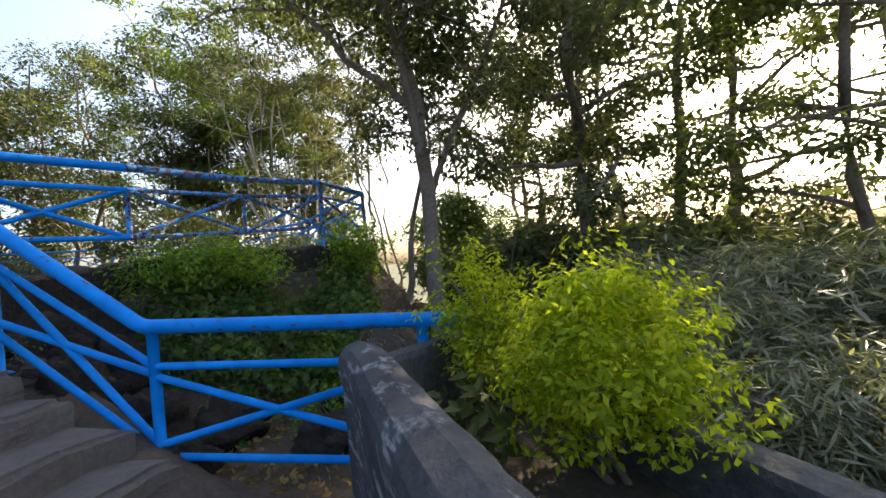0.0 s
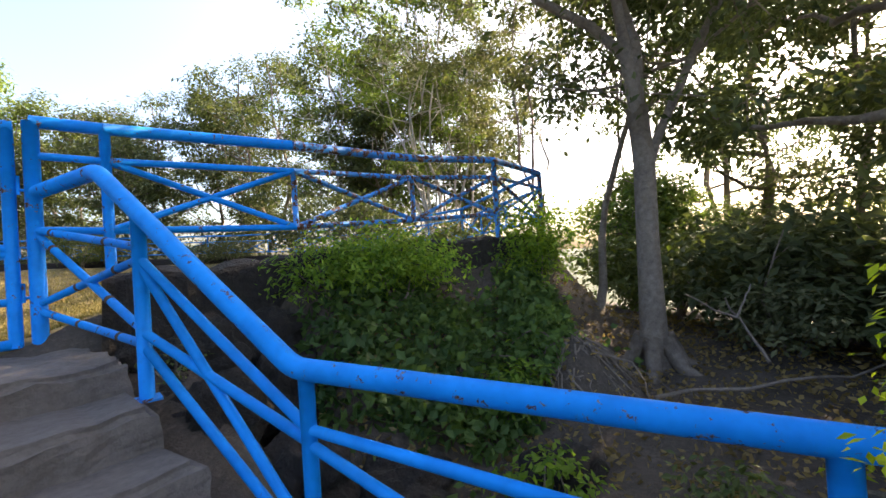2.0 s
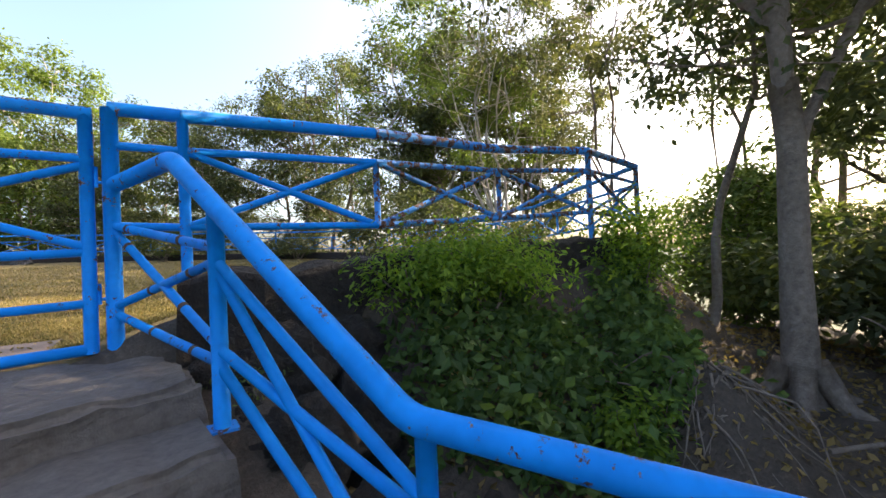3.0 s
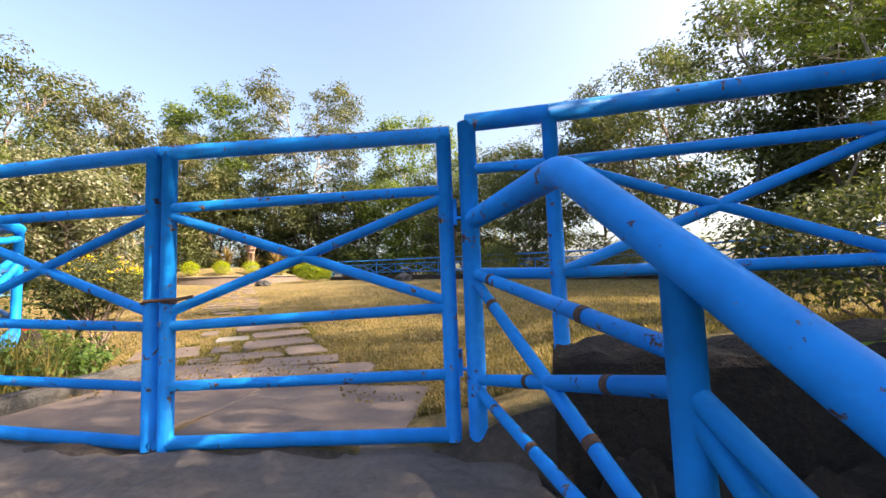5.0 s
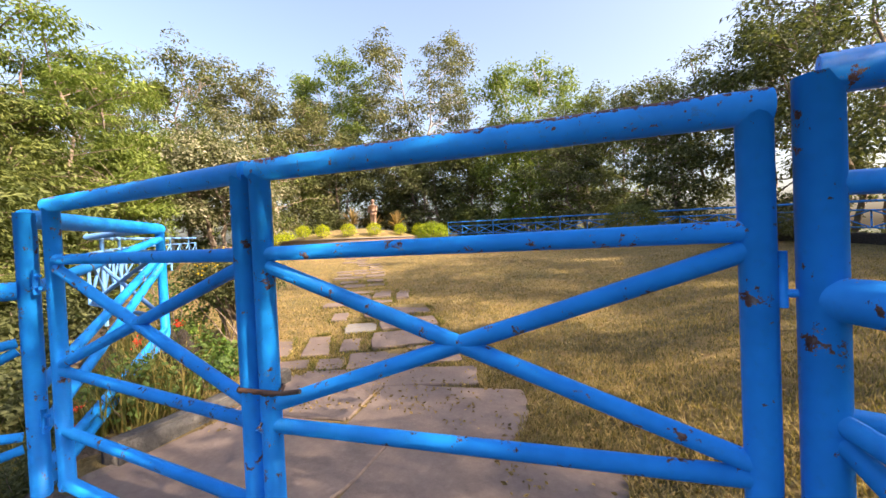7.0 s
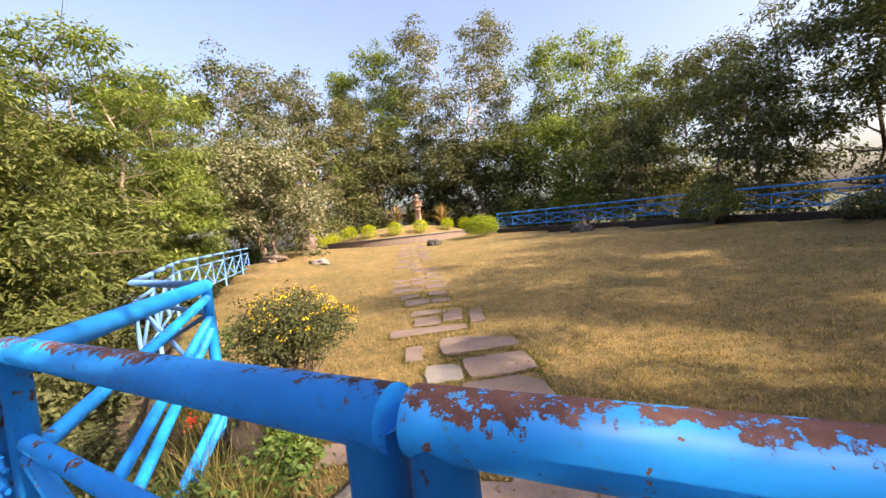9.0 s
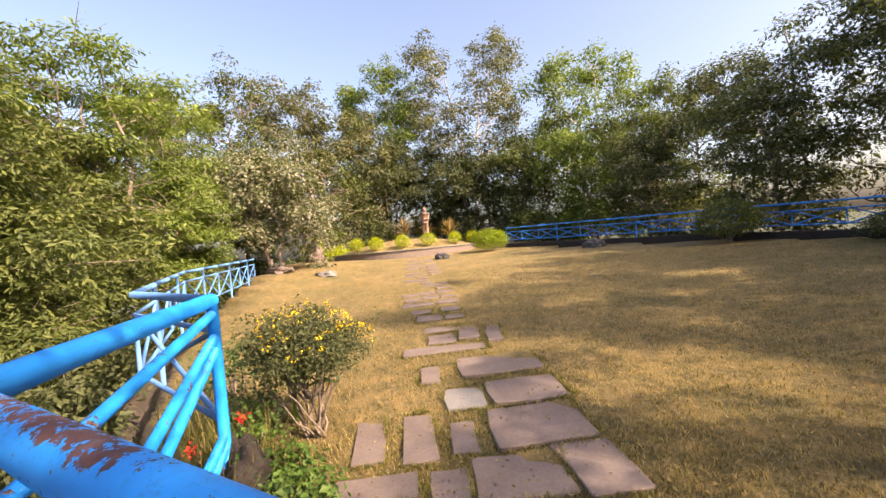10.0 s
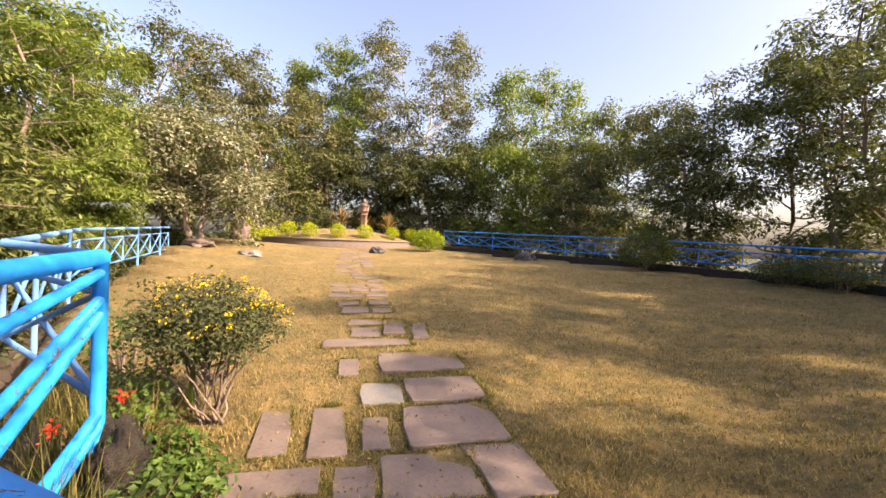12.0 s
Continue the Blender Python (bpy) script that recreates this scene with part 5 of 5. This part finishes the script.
spiky((-18.4, 26.0, mound(-18.4, 26.0)), 1.55, 90, "dry golden spiky plant beside the statue")
spiky((-14.9, 26.6, mound(-14.9, 26.6)), 1.4, 91, "brownish spiky plant beside the statue")
spiky((-15.3, 27.2, mound(-15.3, 27.2)), 1.1, 92, "small brown spiky plant beside the statue")
spiky((-17.0, 27.0, mound(-17.0, 27.0)), 1.2, 93, "small brown spiky plant beside the statue")
boulder("boulder", (-19.20, 17.5, 1.75), (1.05, 0.9, 1.6), SLAB, "upright brown boulder at the lawn's edge", 95)
boulder("flat_rock", (-14.3, 13.2, 0.80), (1.1, 0.7, 0.34), SLAB_GREY, "flat grey rock lying in the grass", 96)
boulder("flat_rock", (-11.70, 19.0, 0.98), (0.8, 0.5, 0.5), STONE_DARK, "dark stone block before the raised bed", 97)
boulder("flat_rock", (-4.2, 19.2, 0.98), (0.9, 0.6, 0.6), STONE_DARK, "grey rock beside the far fence", 98)
boulder("flat_rock", (-16.9, 13.0, 1.12), (1.3, 0.8, 0.5), SLAB, "brown rocks at the foot of the gnarled tree", 99)

shrub("round_bush", (0.55, 17.2, ground_at(0.55, 17.2)), (0.95, 0.9), 1.45, 8000, 0.07, LEAF_MID, "round dull green bush before the far fence", 100, category="bush", hollow=0.85, ragged=0.03, clumped=6)
shrub("low_bush", (4.0, 14.9, ground_at(4.0, 14.9)), (0.8, 0.6), 0.8, 3600, 0.065, LEAF_DARK, "low green bush before the far fence", 101, category="bush", hollow=0.6)
shrub("low_bush", (5.0, 14.0, ground_at(5.0, 14.0)), (0.85, 0.6), 1.0, 3800, 0.065, LEAF_DARK, "low green bush before the far fence", 102, category="bush", hollow=0.6)

# ---------------------------------------------------------------- flower bed by the gate
def flowering(at, radius, height, seed):
    up = (at[0], at[1], at[2] + 0.40)
    # the dark leaf colour carries the shade on this side of the bush
    s = shrub("yellow_flower_bush", up, radius, height - 0.40, 10000, 0.038, LEAF_DARK, "leggy bush with small yellow flowers beside the path", seed, stems=10, category="flower bush", hollow=0.3, clumped=26, ragged=0.14, spread=0.055)
    r2 = np.random.default_rng(seed + 1)
    bm = bmesh.new()
    for _ in range(16):
        w, q = r2.uniform(0, 6.28), r2.uniform(0.3, 0.9)
        pts, rr = limb(r2, (at[0] + r2.normal() * 0.05, at[1] + r2.normal() * 0.05, at[2] - 0.05), (at[0] + radius[0] * q * math.cos(w), at[1] + radius[1] * q * math.sin(w), at[2] + r2.uniform(0.45, 0.75)), 0.012, 0.005, 0.08, 6)
        tube(bm, pts, rr, 6, False)
    tagged(part("branchwork", bm, BARK, s), kind="stuff")
    u = r2.normal(size=(75, 3))
    u /= np.linalg.norm(u, axis=1)[:, None]
    u[:, 2] = np.abs(u[:, 2]) * 0.9 + 0.1
    h = height - 0.40
    c = np.array(up) + u * np.array([radius[0], radius[1], h * 0.56]) * r2.uniform(0.9, 1.1, (75, 1)) + np.array([0, 0, h * 0.46])
    leaves("blossom", r2, clumps(r2, c, 8, 0.026, 0.6), 0.020, PETAL_YELLOW, s, 0.9, -0.6, "small yellow flowers")
    return s


flowering((-4.53, 2.58, 0.03), (0.58, 0.54), 1.16, 110)
for i, (x, y, r, h, mat) in enumerate([(-4.45, 1.85, 0.22, 0.42, LEAF_HERB), (-4.1, 1.95, 0.15, 0.24, LEAF_HERB), (-4.9, 2.2, 0.25, 0.5, LEAF_IVY), (-5.4, 2.6, 0.4, 0.9, LEAF_IVY), (-6.3, 3.0, 0.4, 0.8, LEAF_IVY), (-3.75, 1.75, 0.18, 0.25, LEAF_HERB), (-3.5, 1.25, 0.3, 0.42, LEAF_IVY), (-3.6, 0.8, 0.28, 0.4, LEAF_IVY)]):
    shrub("bed_plant", (x, y, ground_at(x, y)), (r, r), h, 420, 0.05, mat, "broad-leaved green plant in the flower bed", 120 + i, group="bed plants", category="plant", clumped=8, aspect=0.7)
for i, (x, y, z) in enumerate([(-4.62, 1.95, 0.42), (-4.42, 1.80, 0.22), (-4.75, 1.6, 0.3), (-4.1, 0.9, -0.1), (-4.6, 1.0, -0.1), (-3.8, 0.55, -0.05)]):
    r2 = np.random.default_rng(140 + i)
    t = thing("red_flower", (x, y, ground_at(x, y)), "red flower head on a thin stem in the bed", "flower", "red flowers")
    z = max(z, ground_at(x, y) + 0.35)
    part("stem", tube(bmesh.new(), [(x, y, ground_at(x, y) - 0.03), (x + 0.01, y, z)], 0.005, 6), GRASS_TALL, t)
    leaves("flower_head", r2, np.array([[x, y, z]]) + r2.normal(size=(40, 3)) * 0.02, 0.024, PETAL_RED, t, 0.7, -0.3)


def blades(name, label, xs, ys, zs, height, width, material, seed, lean=0.5):
    """Grass: one bent two-piece blade at each place."""
    r2 = np.random.default_rng(seed)
    n = len(xs)
    base = np.stack([xs, ys, zs], axis=1)
    w = r2.uniform(0, 2 * np.pi, n)
    h = height * r2.uniform(0.5, 1.4, n)
    side = np.stack([np.cos(w), np.sin(w), 0 * w], axis=1) * width
    tilt = np.stack([-np.sin(w), np.cos(w), 0 * w], axis=1) * (h * r2.uniform(0.1, lean * 2, n))[:, None]
    up = np.stack([0 * h, 0 * h, h], axis=1)
    v = np.stack([base - side, base + side, base + tilt * 0.35 + up * 0.6 + side * 0.7, base + tilt * 0.35 + up * 0.6 - side * 0.7, base + tilt + up], axis=1).reshape(-1, 3)
    k = np.arange(n)[:, None] * 5
    f = np.concatenate([k + np.array([[0, 1, 2]]), k + np.array([[0, 2, 3]]), k + np.array([[3, 2, 4]])])
    return tagged(new(name, sheet(name, v, f, material, False)), label, "grass", kind="stuff")


rng = np.random.default_rng(150)
r_ = 1.2 + 15.0 * rng.uniform(size=210000) ** 1.5
w_ = rng.uniform(0.15, 2.9, r_.size)
xs, ys = -1.6 + r_ * np.cos(w_), 0.2 + r_ * np.sin(w_)
ok = inside_distance(xs, ys) > 0.08
on_stone = np.zeros(xs.size, bool)
for x, y, w, l, a in SLABS + APRON:
    ca, sa = math.cos(radians(a)), math.sin(radians(a))
    u, v = (xs - x) * ca + (ys - y) * sa, -(xs - x) * sa + (ys - y) * ca
    on_stone |= (np.abs(u) < w / 2 - 0.01) & (np.abs(v) < l / 2 - 0.01)
on_stone |= (ys < 1.9) & (xs > -2.98) & (xs < -0.95) | (ys < 1.1) & (xs > -2.98) & (xs < -0.35)
ok &= ~on_stone
xs, ys = xs[ok], ys[ok]
blades("grass", "short dry yellow-green lawn grass", xs, ys, ground_height(xs, ys) - 0.005, 0.036, 0.0042, GRASS_BLADE, 151, 0.8)
# greener tufts in the joints round the flagstones
tx, ty = [], []
for x, y, w, l, a in SLABS + MORE[:7]:
    n = int(620 * (w + l))
    e = rng.uniform(size=n)
    u = np.where(e < 0.5, rng.uniform(-w / 2, w / 2, n), np.sign(rng.normal(size=n)) * (w / 2 + np.abs(rng.normal(size=n)) * 0.035))
    v = np.where(e < 0.5, np.sign(rng.normal(size=n)) * (l / 2 + np.abs(rng.normal(size=n)) * 0.035), rng.uniform(-l / 2, l / 2, n))
    ca, sa = math.cos(radians(a)), math.sin(radians(a))
    keep = np.sin(u * 9 + x * 5) + np.sin(v * 11 + y * 7) + rng.normal(size=n) * 0.6 > -0.3
    tx.append((x + u * ca - v * sa)[keep]), ty.append((y + u * sa + v * ca)[keep])
tx, ty = np.concatenate(tx), np.concatenate(ty)
blades("joint_grass", "greener tufts of grass in the path's joints", tx, ty, ground_height(tx, ty) - 0.004, 0.036, 0.0048, GRASS_TALL, 159, 0.9)
for i, (cx, cy, rr, n) in enumerate([(-4.1, 0.7, 0.6, 900), (-4.9, 1.0, 0.7, 900), (-3.6, 0.9, 0.4, 500), (-4.6, 1.7, 0.4, 400), (-5.6, 1.6, 0.7, 700)]):
    a, q = rng.uniform(0, 6.28, n), rr * np.sqrt(rng.uniform(size=n))
    tx, ty = cx + q * np.cos(a), cy + q * np.sin(a)
    blades("tall_grass", "clump of tall half-dry grass by the fence", tx, ty, ground_height(tx, ty) - 0.02, 0.42, 0.005, GRASS_TALL, 160 + i, 0.5)
boulder("stone", (-4.33, 1.72, 0.10), (0.36, 0.36, 0.55), ROCK, "dark rough stone foot of the fence post", 170)
solid("bed_kerb", roughen(block(bmesh.new(), (-3.12, 0.35, -0.1), (-2.98, 1.75, 0.12), 0.02), 0.02, 5, 3), STONE_DARK, "low dark kerb between flower bed and paving", "kerb", "structure")


rng = np.random.default_rng(210)
q_, w_ = 1.0 + 11.0 * rng.uniform(size=5200) ** 1.3, rng.uniform(0.2, 2.8, 5200)
lx, ly = -1.8 + q_ * np.cos(w_), 0.4 + q_ * np.sin(w_)
ok = inside_distance(lx, ly) > 0.1
lx, ly = lx[ok], ly[ok]
fallen = thing("lawn_litter", (-2.0, 4.0, 0.05), "small dry brown leaves scattered over the lawn", "leaf litter", kind="stuff")
leaves("litter", rng, np.stack([lx, ly, ground_height(lx, ly) + rng.uniform(0.012, 0.035, lx.size)], axis=1), 0.030, LEAF_DRY, fallen, 0.55, 0.0)


# ---------------------------------------------------------------- chain and lock on the gate
chain = thing("chain", (-1.53, -0.04, 0.66), "rusty chain looped round both gate stiles", "chain")
loop = [(-1.53 + 0.088 * math.cos(w), 0.046 * math.sin(w), 0.695 + 0.006 * math.sin(3 * w)) for w in [2 * math.pi * k / 30 for k in range(30)]]
for k, (p, q) in enumerate(zip(loop, loop[1:] + loop[:1])):
    p, q = Vector(p), Vector(q)
    d = (q - p).normalized()
    o = (Vector((0, 0, 1)) if k % 2 else d.cross(Vector((0, 0, 1)))) * 0.006
    ring = [(p + q) / 2 + d * 0.012 * math.cos(a) + o * math.sin(a) for a in [2 * math.pi * i / 8 for i in range(9)]]
    part("link", tube(bmesh.new(), ring, 0.0026, 5, False), RUST, chain)
bolt = thing("sliding_bolt", (-1.45, -0.035, 0.69), "rusty sliding bolt lying on the gate brace", "bolt")
part("rod", tube(bmesh.new(), [(-1.58, -0.042, 0.700), (-1.40, -0.042, 0.704), (-1.33, -0.036, 0.716)], 0.008, 8), RUST, bolt)
part("eye", tube(bmesh.new(), [(-1.487, -0.045, 0.60), (-1.487, -0.062, 0.585), (-1.487, -0.045, 0.57)], 0.006, 8), BLUE_GREY, bolt)


# ---------------------------------------------------------------- broad-leaved plant behind the flower bush
canna = thing("broad_leaf_plant", (-4.95, 2.75, ground_at(-4.95, 2.75)), "plant with long broad green leaves in the flower bed", "plant")
rng = np.random.default_rng(200)
root = Vector(canna.location)
stalk = part("stem", tube(bmesh.new(), [root - Vector((0, 0, 0.05)), root + Vector((0.02, 0, 0.45))], [0.03, 0.018], 8), LEAF_FRESH, canna)
for k in range(8):
    w = k * 0.95 + rng.uniform(-0.3, 0.3)
    d = Vector((math.cos(w), math.sin(w), 0))
    s = Vector((-math.sin(w), math.cos(w), 0))
    ln, up = rng.uniform(0.42, 0.60), rng.uniform(0.45, 0.95)
    bm = bmesh.new()
    rows = []
    for i in range(9):
        t = i / 8
        mid_p = root + Vector((0, 0, 0.25 + 0.03 * k)) + d * ln * t * (1.1 - 0.2 * up) + Vector((0, 0, up * ln * (1.5 * t - 0.85 * t * t)))
        wd = 0.085 * math.sin(math.pi * min(1.0, 0.06 + 0.94 * t)) ** 0.7 + 0.004
        rows.append([bm.verts.new(mid_p - s * wd + Vector((0, 0, 0.03 * wd / 0.09))), bm.verts.new(mid_p), bm.verts.new(mid_p + s * wd + Vector((0, 0, 0.03 * wd / 0.09)))])
    for a, b in zip(rows, rows[1:]):
        for c in (0, 1):
            bm.faces.new((a[c], a[c + 1], b[c + 1], b[c])).smooth = True
    part("leaf", bm, LEAF_HERB, stalk)
